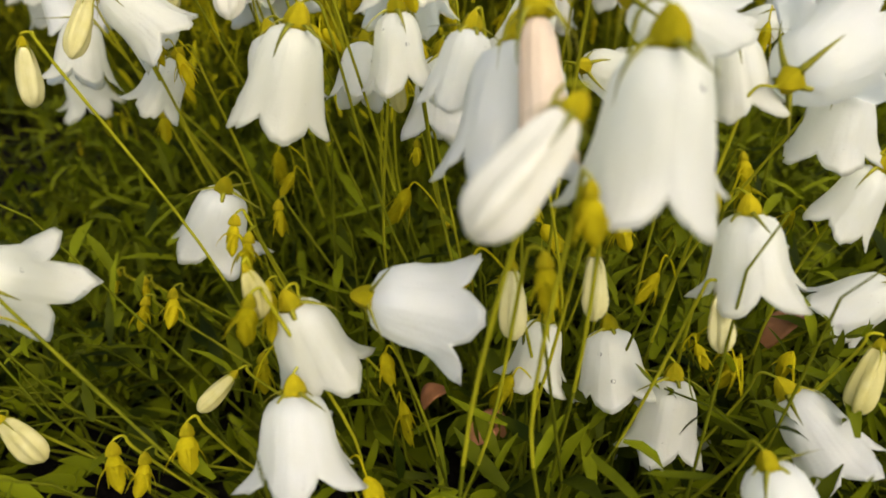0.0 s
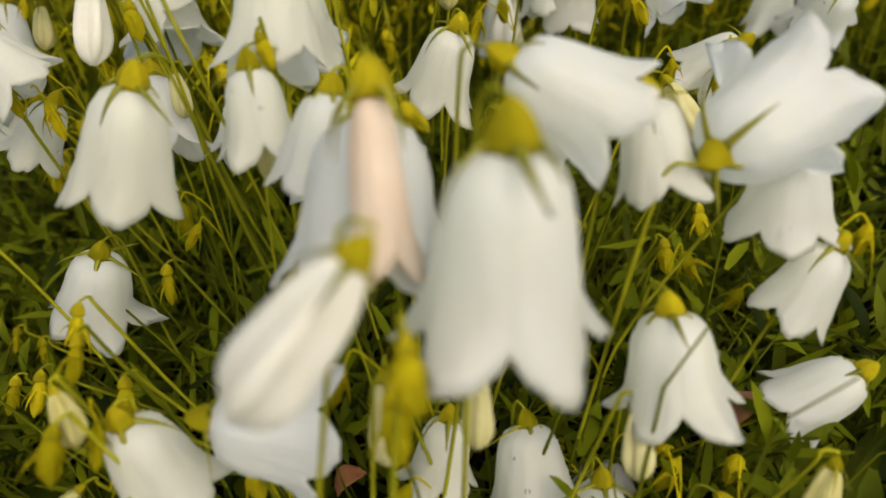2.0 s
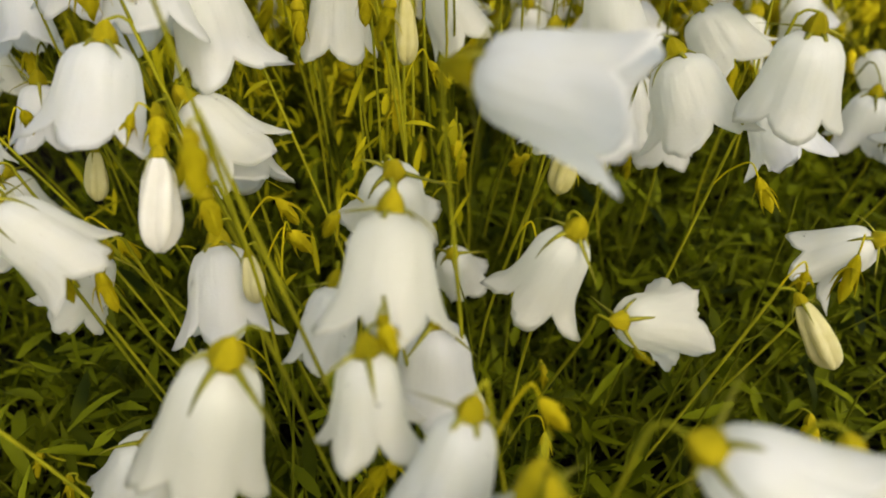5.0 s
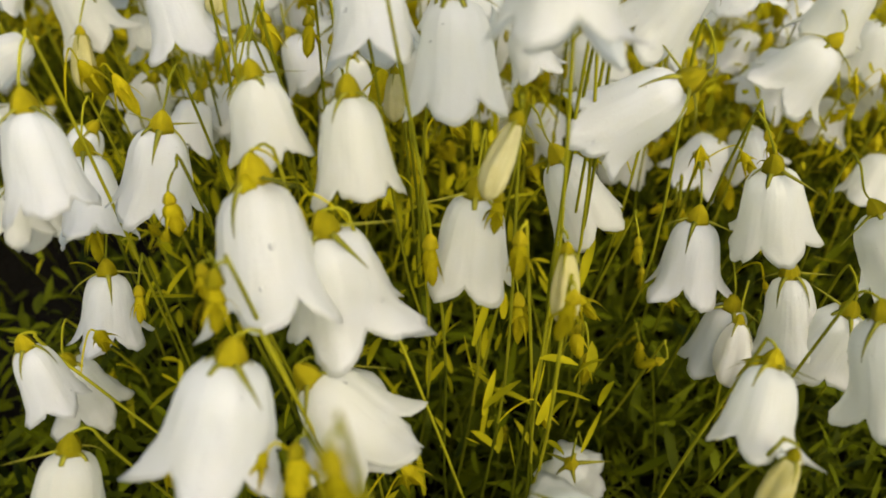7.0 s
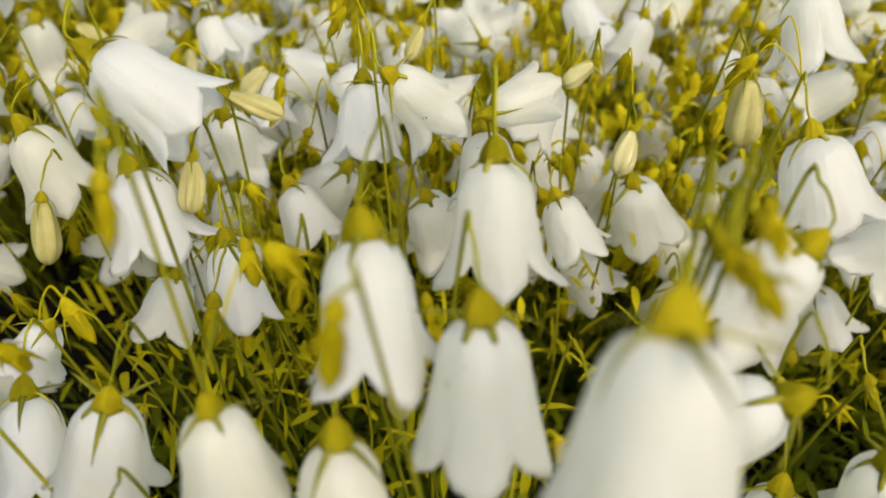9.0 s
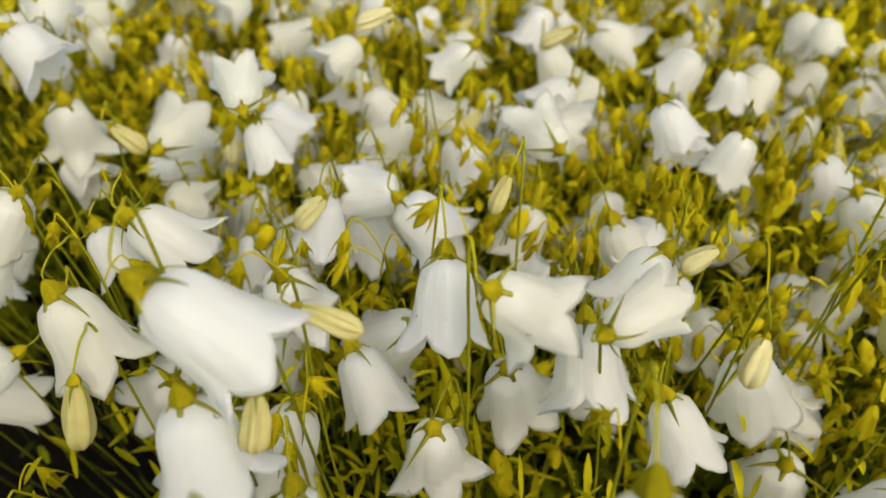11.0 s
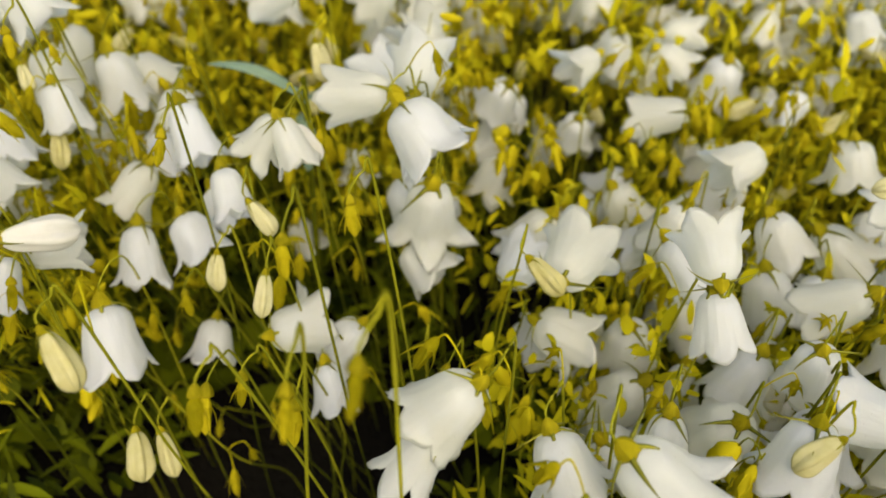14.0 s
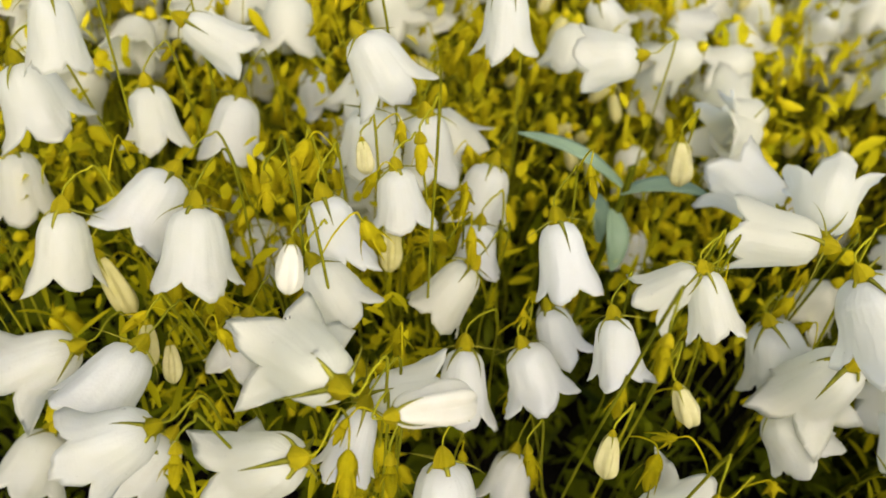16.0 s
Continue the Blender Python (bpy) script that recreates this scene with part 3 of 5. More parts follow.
flower(-0.0483, 0.1721, 0.1394, -0.19, -0.30, -0.93, 0.0158, "bell", 0, buds=1, drops=3, girth=1.03)
flower(-0.0420, 0.1837, 0.1250, 0.61, -0.11, -0.78, 0.0162, "bell", 2, buds=1, drops=5, girth=0.92)
flower(-0.0054, 0.1627, 0.1223, -0.11, 0.44, -0.89, 0.0150, "bell", 8, buds=2, drops=5)
flower(0.0057, 0.1342, 0.1493, 0.94, -0.33, -0.09, 0.0172, "bell", 6, drops=3, girth=0.82)
flower(-0.0038, 0.1397, 0.1296, -0.05, -0.52, -0.85, 0.0147, "bell", 3, drops=5, girth=0.93)
flower(-0.0142, 0.1539, 0.1079, -0.16, -0.55, -0.82, 0.0128, "bell", 6, drops=8, girth=0.82)
flower(0.0302, 0.1559, 0.0995, 0.79, 0.48, -0.39, 0.0140, "bell", 8, buds=1, drops=3)
flower(-0.0618, 0.1539, 0.1215, 0.67, -0.03, -0.74, 0.0158, "bell", 4, buds=1, drops=5, girth=0.89)
flower(-0.0808, 0.1832, 0.1092, -0.10, -0.42, -0.90, 0.0155, "bell", 2, buds=1, drops=5, girth=0.87)
flower(-0.0916, 0.2275, 0.1105, -0.06, -0.30, -0.95, 0.0157, "bell", 2, buds=2, girth=0.82)
flower(-0.0730, 0.2257, 0.1436, -0.23, -0.13, -0.96, 0.0170, "bell", 7, drops=5, girth=0.82)
flower(-0.0396, 0.1612, 0.1258, 0.02, -0.56, -0.83, 0.0141, "bud", 4, buds=1)
flower(-0.0349, 0.1652, 0.1079, 0.13, -0.51, -0.85, 0.0164, "bell", 2, buds=2, drops=5, girth=0.87)
flower(-0.0183, 0.2105, 0.1400, -0.06, -0.13, -0.99, 0.0166, "bell", 6, buds=1, drops=5, girth=0.82)
flower(-0.0016, 0.2407, 0.1305, 0.49, -0.14, -0.86, 0.0174, "bell", 6, buds=1, girth=0.82)
flower(0.0353, 0.2276, 0.1357, 0.19, 0.03, -0.98, 0.0164, "bell", 4, buds=2, girth=0.95)
flower(0.0431, 0.1949, 0.1287, 0.35, -0.33, -0.88, 0.0163, "bell", 0, buds=2, drops=5, girth=1.10)
flower(0.0565, 0.2279, 0.1268, 0.56, -0.29, -0.77, 0.0152, "bell", 2, girth=1.13)
flower(0.0349, 0.2234, 0.1032, -0.05, -0.36, -0.93, 0.0135, "bud", 4, girth=1.30)
flower(0.0265, 0.2351, 0.1199, -0.05, -0.21, -0.98, 0.0170, "bell", 2, buds=2, girth=0.82)
flower(0.0688, 0.2223, 0.1484, -0.33, 0.13, -0.94, 0.0158, "bell", 4, drops=3, girth=0.98)
flower(0.0693, 0.2164, 0.1124, 0.41, -0.44, -0.80, 0.0165, "bell", 7, buds=1, girth=0.90)
flower(0.0432, 0.2260, 0.1133, 0.11, -0.31, -0.95, 0.0159, "bell", 4, buds=2, girth=0.82)
flower(-0.0051, 0.1969, 0.1385, 0.03, -0.34, -0.94, 0.0116, "bud", 0, buds=1, girth=1.07)
flower(-0.0933, 0.1996, 0.1158, 0.21, -0.12, -0.97, 0.0128, "bell", 4, buds=1, drops=8, girth=0.82)
flower(-0.1311, 0.2745, 0.1033, 0.14, -0.04, -0.99, 0.0154, "bell", 0, buds=1, girth=1.10)
flower(-0.0557, 0.1746, 0.1198, 0.05, -0.51, -0.86, 0.0082, "bud", 0, buds=1, girth=1.24)
flower(-0.0653, 0.1545, 0.1204, -0.19, -0.68, -0.70, 0.0138, "bud", 0, buds=1, girth=0.89)
flower(0.0041, 0.2282, 0.0962, -0.02, -0.47, -0.88, 0.0058, "green", 1, girth=1.40)
flower(-0.0677, 0.2100, 0.1382, 0.09, -0.26, -0.96, 0.0059, "green", 1, girth=1.40)
flower(-0.0120, 0.1982, 0.1393, 0.01, -0.33, -0.94, 0.0062, "green", 1, girth=1.13)
flower(0.0187, 0.2314, 0.0891, 0.08, -0.50, -0.86, 0.0045, "green", 1, girth=1.40)
flower(-0.0094, 0.2215, 0.1089, 0.01, -0.43, -0.90, 0.0080, "green", 2, girth=1.13)
flower(-0.0254, 0.2040, 0.1344, 0.00, -0.34, -0.94, 0.0069, "green", 1, girth=0.97)
flower(-0.0750, 0.1985, 0.0876, 0.25, -0.48, -0.84, 0.0051, "green", 1, girth=1.40)
flower(-0.0090, 0.1935, 0.1881, -0.08, -0.37, -0.93, 0.0173, "bell", 7, drops=3, girth=0.82)
flower(-0.0221, 0.2156, 0.1699, 0.06, -0.23, -0.97, 0.0172, "bell", 6, buds=1, drops=5, girth=0.82)
flower(-0.0372, 0.2084, 0.1578, 0.07, -0.34, -0.94, 0.0156, "bell", 1, drops=5, girth=0.86)
flower(-0.0514, 0.2104, 0.1597, 0.14, -0.16, -0.98, 0.0129, "bell", 6, buds=2, drops=3, girth=0.90)
flower(0.0142, 0.2194, 0.1554, -0.79, 0.12, -0.60, 0.0182, "bell", 1, drops=8, girth=0.82)
flower(0.0164, 0.2303, 0.1701, -0.50, 0.06, -0.87, 0.0155, "bell", 2, buds=2, drops=3, girth=0.89)
flower(0.0689, 0.2895, 0.1363, -0.51, 0.16, -0.84, 0.0176, "bell", 2, buds=1, girth=1.05)
flower(0.0765, 0.2981, 0.1508, -0.28, 0.09, -0.96, 0.0186, "bell", 1, girth=0.92)
flower(-0.1555, 0.3055, 0.1075, 0.67, 0.55, -0.51, 0.0158, "bell", 6, girth=0.82)
flower(-0.0834, 0.2051, 0.1566, 0.10, -0.26, -0.96, 0.0158, "bell", 1, buds=1, drops=3, girth=0.82)
flower(-0.0318, 0.2248, 0.1544, -0.03, -0.37, -0.93, 0.0079, "bud", 0, buds=2, girth=1.23)
flower(-0.1127, 0.2852, 0.1389, -0.03, -0.30, -0.95, 0.0139, "bud", 2, buds=1, girth=1.28)
flower(-0.0356, 0.2235, 0.1745, 0.12, -0.42, -0.90, 0.0174, "bell", 0, drops=5, girth=0.82)
flower(-0.0206, 0.2461, 0.1722, 0.04, -0.40, -0.92, 0.0176, "bell", 2, buds=1, drops=5, girth=0.82)
flower(-0.0719, 0.2677, 0.1588, 0.04, -0.39, -0.92, 0.0090, "bud", 1, buds=1, girth=1.29)
flower(-0.0826, 0.2671, 0.1572, 0.24, -0.20, -0.95, 0.0161, "bell", 2, buds=2, drops=8)
flower(-0.0212, 0.2813, 0.1625, 0.78, 0.63, 0.01, 0.0128, "bell", 6, drops=8, girth=0.82)
flower(0.0428, 0.3174, 0.1747, 0.30, -0.20, -0.93, 0.0163, "bell", 5)
flower(0.0320, 0.2720, 0.1640, 0.29, -0.33, -0.90, 0.0154, "bell", 1, buds=2, drops=3, girth=1.15)
flower(-0.1044, 0.4136, 0.1362, -0.15, 0.00, -0.99, 0.0148, "bell", 6, buds=1, girth=1.04)
flower(-0.0748, 0.3688, 0.1381, 0.14, 0.21, -0.97, 0.0135, "bell", 1, buds=2, girth=1.04)
flower(-0.0069, 0.2914, 0.1390, 0.43, -0.32, -0.85, 0.0136, "bell", 0, buds=1, girth=0.94)
flower(-0.0947, 0.2380, 0.1317, 0.13, -0.47, -0.87, 0.0172, "bell", 1, buds=2, drops=3, girth=0.82)
flower(-0.0854, 0.2792, 0.1248, -0.26, -0.36, -0.89, 0.0130, "bell", 2, buds=1)
flower(-0.0660, 0.2609, 0.1467, 0.16, -0.32, -0.93, 0.0151, "bell", 4, buds=1, drops=5, girth=0.82)
flower(-0.1039, 0.2613, 0.1255, -0.57, -0.07, -0.82, 0.0126, "bell", 8, buds=1, drops=8)
flower(-0.1796, 0.4822, 0.0908, 0.56, 0.78, 0.28, 0.0158, "bell", 4, girth=1.13)
flower(0.0272, 0.2939, 0.1646, 0.05, -0.31, -0.95, 0.0128, "bud", 1, girth=1.30)
flower(-0.0480, 0.2390, 0.1576, 0.04, -0.52, -0.85, 0.0060, "green", 0, girth=1.27)
flower(-0.0641, 0.2461, 0.1451, -0.03, -0.57, -0.82, 0.0076, "green", 0, girth=1.22)
flower(-0.0578, 0.2476, 0.1551, 0.26, -0.41, -0.87, 0.0063, "green", 1, girth=1.26)
flower(-0.1120, 0.3170, 0.1534, 0.73, 0.11, -0.67, 0.0168, "bell", 5, buds=1, girth=0.91)
flower(-0.0845, 0.2687, 0.1770, 0.81, -0.05, -0.58, 0.0198, "bell", 6, drops=3, girth=0.82)
flower(-0.1190, 0.2967, 0.1494, 0.34, -0.02, -0.94, 0.0181, "bell", 2, buds=2, drops=5, girth=0.91)
flower(-0.0794, 0.3068, 0.1486, 0.04, 0.40, -0.92, 0.0148, "bell", 10, buds=1, drops=5)
flower(-0.0476, 0.3044, 0.1579, 0.03, -0.47, -0.88, 0.0164, "bell", 3, buds=1, drops=5, girth=0.82)
flower(-0.0480, 0.3466, 0.0972, 0.33, -0.22, -0.92, 0.0102, "bud", 0, buds=2, girth=1.30)
flower(-0.0389, 0.2825, 0.1685, 0.53, 0.45, -0.72, 0.0144, "bell", 9, buds=1, drops=5)
flower(-0.0221, 0.2969, 0.1509, 0.11, -0.58, -0.81, 0.0154, "bell", 7, buds=1, drops=8, girth=0.95)
flower(-0.0079, 0.3092, 0.1578, -0.51, -0.24, -0.83, 0.0144, "bell", 0, buds=2, drops=8)
flower(-0.0607, 0.3409, 0.1452, 0.74, -0.15, -0.66, 0.0147, "bell", 5, buds=1, girth=1.10)
flower(-0.0619, 0.3501, 0.1405, -0.93, 0.32, -0.17, 0.0132, "bell", 4, buds=1, girth=1.15)
flower(-0.0674, 0.2784, 0.1663, 0.92, -0.04, -0.38, 0.0103, "bud", 0, buds=2, girth=1.08)
flower(-0.0653, 0.3459, 0.0997, 0.23, -0.47, -0.85, 0.0143, "bell", 4, buds=2, girth=0.82)
flower(0.0019, 0.3793, 0.1538, 0.53, -0.27, -0.81, 0.0128, "bell", 6, buds=1, girth=1.04)
flower(0.0210, 0.3680, 0.1518, -0.28, -0.00, -0.96, 0.0128, "bell", 1)
flower(-0.0230, 0.3784, 0.1394, -0.40, 0.91, -0.07, 0.0158, "bell", 7)
flower(-0.0029, 0.4792, 0.1056, 0.14, -0.13, -0.98, 0.0128, "bell", 7, buds=1, girth=1.02)
flower(0.0150, 0.4775, 0.1065, 0.12, -0.13, -0.98, 0.0128, "bell", 6)
flower(-0.1329, 0.2979, 0.1320, -0.73, -0.62, -0.30, 0.0128, "bell", 0, buds=2, girth=1.02)
flower(-0.0479, 0.2844, 0.1344, 0.02, 0.12, -0.99, 0.0141, "bell", 9, drops=3)
flower(-0.0007, 0.3034, 0.1634, -0.79, 0.00, -0.61, 0.0073, "bud", 1, girth=1.30)
flower(0.0064, 0.2912, 0.1546, -0.28, -0.52, -0.81, 0.0088, "bud", 3, buds=2, girth=1.30)
flower(-0.1419, 0.3167, 0.1458, -0.32, -0.45, -0.83, 0.0128, "bell", 2, buds=2, girth=0.82)
flower(-0.0795, 0.3416, 0.1446, 0.01, -0.26, -0.96, 0.0134, "bell", 3, buds=2, girth=1.03)
flower(-0.1012, 0.3528, 0.1249, 0.11, -0.36, -0.93, 0.0151, "bell", 1, buds=1, girth=0.82)
flower(0.0311, 0.4219, 0.1456, 0.01, 0.03, -1.00, 0.0128, "bell", 2, girth=0.91)
flower(-0.0201, 0.4075, 0.1617, -0.86, 0.01, -0.51, 0.0102, "bud", 2, buds=2, girth=1.30)
flower(-0.0671, 0.3831, 0.1735, -0.92, -0.14, -0.36, 0.0102, "bud", 1, buds=1, girth=1.06)
flower(-0.1369, 0.3201, 0.1553, -0.56, -0.22, -0.80, 0.0128, "bell", 1, buds=2, drops=8, girth=1.15)
flower(-0.1298, 0.3699, 0.1381, 0.18, 0.98, 0.02, 0.0164, "bell", 0)
flower(-0.1668, 0.3926, 0.1392, -0.12, 0.20, -0.97, 0.0190, "bell", 9)
flower(-0.1001, 0.3629, 0.1515, 0.40, -0.29, -0.87, 0.0128, "bell", 6, buds=1, girth=0.90)
flower(-0.1006, 0.3582, 0.1573, -0.27, 0.91, 0.31, 0.0128, "bell", 5, buds=1)
flower(-0.0822, 0.4246, 0.1320, 0.60, -0.19, -0.78, 0.0143, "bell", 4, girth=1.14)
flower(-0.0664, 0.4130, 0.1250, 0.06, -0.33, -0.94, 0.0144, "bell", 1, girth=1.15)
flower(-0.0332, 0.3875, 0.1366, 0.79, 0.60, -0.13, 0.0185, "bell", 10)
flower(-0.0486, 0.4236, 0.1488, -0.72, 0.10, -0.69, 0.0146, "bell", 3, buds=1, girth=0.82)
flower(-0.0339, 0.5215, 0.1232, 0.76, -0.14, -0.64, 0.0149, "bell", 5, buds=1, girth=0.94)
flower(-0.0772, 0.3368, 0.1473, -0.70, -0.37, -0.61, 0.0093, "bud", 1, buds=1, girth=1.30)
flower(-0.0956, 0.3856, 0.1085, 0.03, -0.45, -0.89, 0.0128, "bell", 7, buds=1, girth=0.82)
flower(-0.0948, 0.3688, 0.0977, 0.16, -0.52, -0.84, 0.0156, "bell", 5, buds=2, girth=0.82)
flower(-0.1364, 0.3612, 0.1491, 0.80, -0.08, -0.60, 0.0102, "bud", 0, buds=1, girth=1.30)
flower(-0.1993, 0.3602, 0.1464, 0.61, 0.00, -0.79, 0.0093, "bud", 0, buds=1, girth=1.30)
flower(-0.2059, 0.3550, 0.1334, 0.14, -0.51, -0.85, 0.0084, "bud", 1, girth=1.30)
flower(-0.1881, 0.3450, 0.1414, 0.13, -0.53, -0.84, 0.0092, "bud", 2, buds=2, girth=1.30)
flower(-0.0369, 0.3243, 0.1633, -0.32, -0.45, -0.84, 0.0084, "bud", 2, buds=1, girth=1.30)
flower(-0.1155, 0.3264, 0.1300, 0.27, -0.51, -0.81, 0.0128, "bell", 5, buds=1, girth=0.82)
flower(-0.0823, 0.5118, 0.1217, -0.75, -0.17, -0.64, 0.0110, "bud", 3, buds=1, girth=1.30)
flower(-0.2138, 0.4275, 0.1528, 0.32, -0.15, -0.94, 0.0114, "bud", 3, girth=1.23)
flower(-0.1911, 0.3232, 0.1264, 0.18, -0.63, -0.76, 0.0083, "green", 0, girth=1.02)
flower(-0.1767, 0.3328, 0.1173, 0.20, -0.63, -0.75, 0.0086, "green", 1)
flower(-0.1928, 0.3531, 0.1141, 0.57, 0.79, -0.21, 0.0138, "bell", 7, girth=1.07)
flower(-0.1772, 0.3717, 0.1063, -0.51, -0.46, -0.73, 0.0128, "bell", 1, buds=1, girth=1.08)
flower(-0.1805, 0.3559, 0.1062, 0.41, -0.38, -0.83, 0.0128, "bell", 0, buds=2, girth=0.82)
flower(-0.2006, 0.3859, 0.1516, 0.58, -0.02, -0.82, 0.0108, "bud", 4, buds=1, girth=1.30)
flower(-0.2325, 0.3449, 0.1171, 0.39, -0.38, -0.84, 0.0181, "bell", 6, buds=1, girth=0.89)
flower(-0.3134, 0.3960, 0.0972, 0.55, 0.47, -0.69, 0.0158, "bell", 4, girth=1.15)
flower(-0.2399, 0.3312, 0.1449, 0.63, 0.76, -0.16, 0.0154, "bud", 4, buds=1, girth=1.12)
flower(-0.1995, 0.2998, 0.1630, 0.58, -0.21, -0.78, 0.0102, "bud", 0, buds=1, girth=1.30)
flower(-0.2124, 0.3243, 0.1032, 0.44, -0.56, -0.70, 0.0111, "bud", 3, girth=1.27)
flower(-0.2085, 0.3276, 0.1010, 0.55, -0.46, -0.70, 0.0108, "bud", 2, buds=2, girth=1.30)
flower(-0.2803, 0.3968, 0.1505, 0.23, 0.01, -0.97, 0.0139, "bell", 6, buds=1, girth=1.05)
flower(-0.2713, 0.4109, 0.1454, 0.28, -0.04, -0.96, 0.0170, "bell", 3, girth=0.86)
flower(-0.1240, 0.3233, 0.1453, 0.52, -0.31, -0.80, 0.0128, "bell", 5, buds=1, drops=5, girth=0.96)
flower(-0.1084, 0.3959, 0.1378, 0.81, -0.08, -0.59, 0.0147, "bell", 4, buds=2, girth=1.15)
flower(-0.1081, 0.4190, 0.1231, -0.58, -0.10, -0.81, 0.0128, "bell", 2, buds=2, girth=1.09)
flower(-0.0632, 0.3901, 0.1398, -0.68, 0.08, -0.73, 0.0158, "bell", 6, buds=1, girth=0.87)
flower(-0.0664, 0.3998, 0.0953, -0.40, -0.12, -0.91, 0.0158, "bell", 4, buds=1, girth=1.15)
flower(-0.0571, 0.4732, 0.1341, 0.25, -0.24, -0.94, 0.0150, "bell", 2, girth=1.15)
flower(-0.1349, 0.5107, 0.1375, 0.10, -0.12, -0.99, 0.0142, "bell", 4, buds=1, girth=1.06)
flower(-0.1065, 0.4661, 0.1359, -0.89, 0.14, -0.43, 0.0189, "bell", 1, buds=2, girth=0.82)
flower(-0.1754, 0.3904, 0.1610, 0.74, -0.16, -0.66, 0.0162, "bell", 2, buds=2, girth=1.15)
flower(-0.1815, 0.4016, 0.1569, -0.97, 0.04, -0.25, 0.0177, "bell", 6, girth=0.82)
flower(-0.1863, 0.4318, 0.1413, -0.85, 0.52, 0.06, 0.0158, "bell", 3, buds=1, girth=1.11)
flower(-0.1794, 0.4139, 0.1515, -0.19, 0.86, 0.48, 0.0143, "bell", 2, buds=2, girth=1.15)
flower(-0.1803, 0.4062, 0.1293, 0.61, -0.11, -0.79, 0.0151, "bell", 5, girth=1.15)
flower(-0.1439, 0.3919, 0.1140, 0.21, 0.94, 0.28, 0.0133, "bell", 1, buds=1, girth=1.15)
flower(-0.1144, 0.4304, 0.1134, 0.87, -0.23, -0.43, 0.0128, "bell", 2, buds=2, girth=1.09)
flower(-0.1336, 0.3747, 0.1201, 0.94, 0.05, -0.33, 0.0136, "bell", 7, buds=1, girth=1.15)
flower(-0.1014, 0.4213, 0.0991, 0.18, -0.31, -0.93, 0.0128, "bell", 2, buds=1, girth=1.09)
flower(-0.2949, 0.3546, 0.1450, 0.33, -0.49, -0.81, 0.0164, "bell", 1)
flower(-0.3110, 0.3679, 0.1372, -0.18, -0.67, -0.72, 0.0168, "bell", 7, buds=2)
flower(-0.3456, 0.3641, 0.1528, 0.41, -0.03, -0.91, 0.0158, "bell", 2, girth=1.11)
flower(-0.3314, 0.3628, 0.1737, 0.21, -0.24, -0.95, 0.0148, "bell", 1, drops=8, girth=0.82)
flower(-0.3622, 0.3707, 0.1183, 0.32, -0.25, -0.91, 0.0174, "bell", 6, buds=1, girth=0.88)
flower(-0.3270, 0.3949, 0.1566, 0.71, 0.46, -0.53, 0.0155, "bell", 4, girth=0.87)
flower(-0.2813, 0.3914, 0.1714, 0.62, 0.10, -0.78, 0.0151, "bell", 7, buds=2, girth=0.97)
flower(-0.3022, 0.4544, 0.1081, -0.49, -0.43, -0.76, 0.0158, "bell", 3, buds=1, girth=1.14)
flower(-0.2656, 0.3819, 0.1503, 0.39, -0.23, -0.89, 0.0128, "bell", 1)
flower(-0.3290, 0.3827, 0.1447, 0.32, -0.22, -0.92, 0.0147, "bell", 0, girth=0.92)
flower(-0.3186, 0.4041, 0.1351, 0.07, -0.42, -0.91, 0.0169, "bell", 0, girth=0.93)
flower(-0.2677, 0.3447, 0.1571, 0.30, -0.55, -0.78, 0.0085, "bud", 4, buds=2, girth=1.30)
flower(-0.2746, 0.3682, 0.1478, 0.53, -0.24, -0.81, 0.0159, "bell", 0, buds=2, girth=0.88)
flower(-0.2696, 0.3567, 0.1416, 0.69, -0.03, -0.72, 0.0132, "bell", 0, buds=2, drops=5)
flower(-0.2499, 0.3304, 0.1468, -0.80, 0.43, -0.42, 0.0176, "bell", 9, buds=1, drops=5)
flower(-0.2493, 0.3429, 0.1292, 0.79, 0.62, -0.03, 0.0142, "bell", 3, buds=1, drops=5, girth=0.82)
flower(-0.2528, 0.3238, 0.1324, -0.67, -0.03, -0.75, 0.0170, "bell", 9, buds=2, drops=5)
flower(-0.2477, 0.3378, 0.1334, 0.06, -0.65, -0.76, 0.0128, "bell", 4, buds=2, drops=3, girth=0.82)
flower(-0.2393, 0.3703, 0.1210, 0.32, -0.53, -0.78, 0.0165, "bell", 1, buds=1, girth=0.82)
flower(-0.2281, 0.3740, 0.1249, 0.64, -0.24, -0.73, 0.0128, "bell", 3, buds=2, girth=1.08)
flower(-0.2538, 0.4175, 0.1343, 0.04, -0.43, -0.90, 0.0162, "bell", 2, buds=1, girth=0.96)
flower(-0.2490, 0.3988, 0.1307, 0.21, -0.38, -0.90, 0.0128, "bell", 0, girth=0.93)
flower(-0.2310, 0.3848, 0.1511, 0.53, -0.34, -0.78, 0.0158, "bell", 4, buds=1, girth=0.82)
flower(-0.2266, 0.3864, 0.1261, 0.63, -0.22, -0.75, 0.0128, "bell", 2, girth=0.88)
flower(-0.2460, 0.3873, 0.1280, -0.30, -0.53, -0.79, 0.0155, "bell", 1, buds=1, girth=0.91)
flower(-0.2844, 0.3566, 0.1171, 0.10, -0.58, -0.81, 0.0128, "bell", 7, buds=1)
flower(-0.2943, 0.3345, 0.1236, -0.16, -0.79, -0.59, 0.0161, "bell", 4, buds=2)
flower(-0.3130, 0.3355, 0.1105, -0.70, -0.47, -0.53, 0.0155, "bell", 9, girth=1.15)
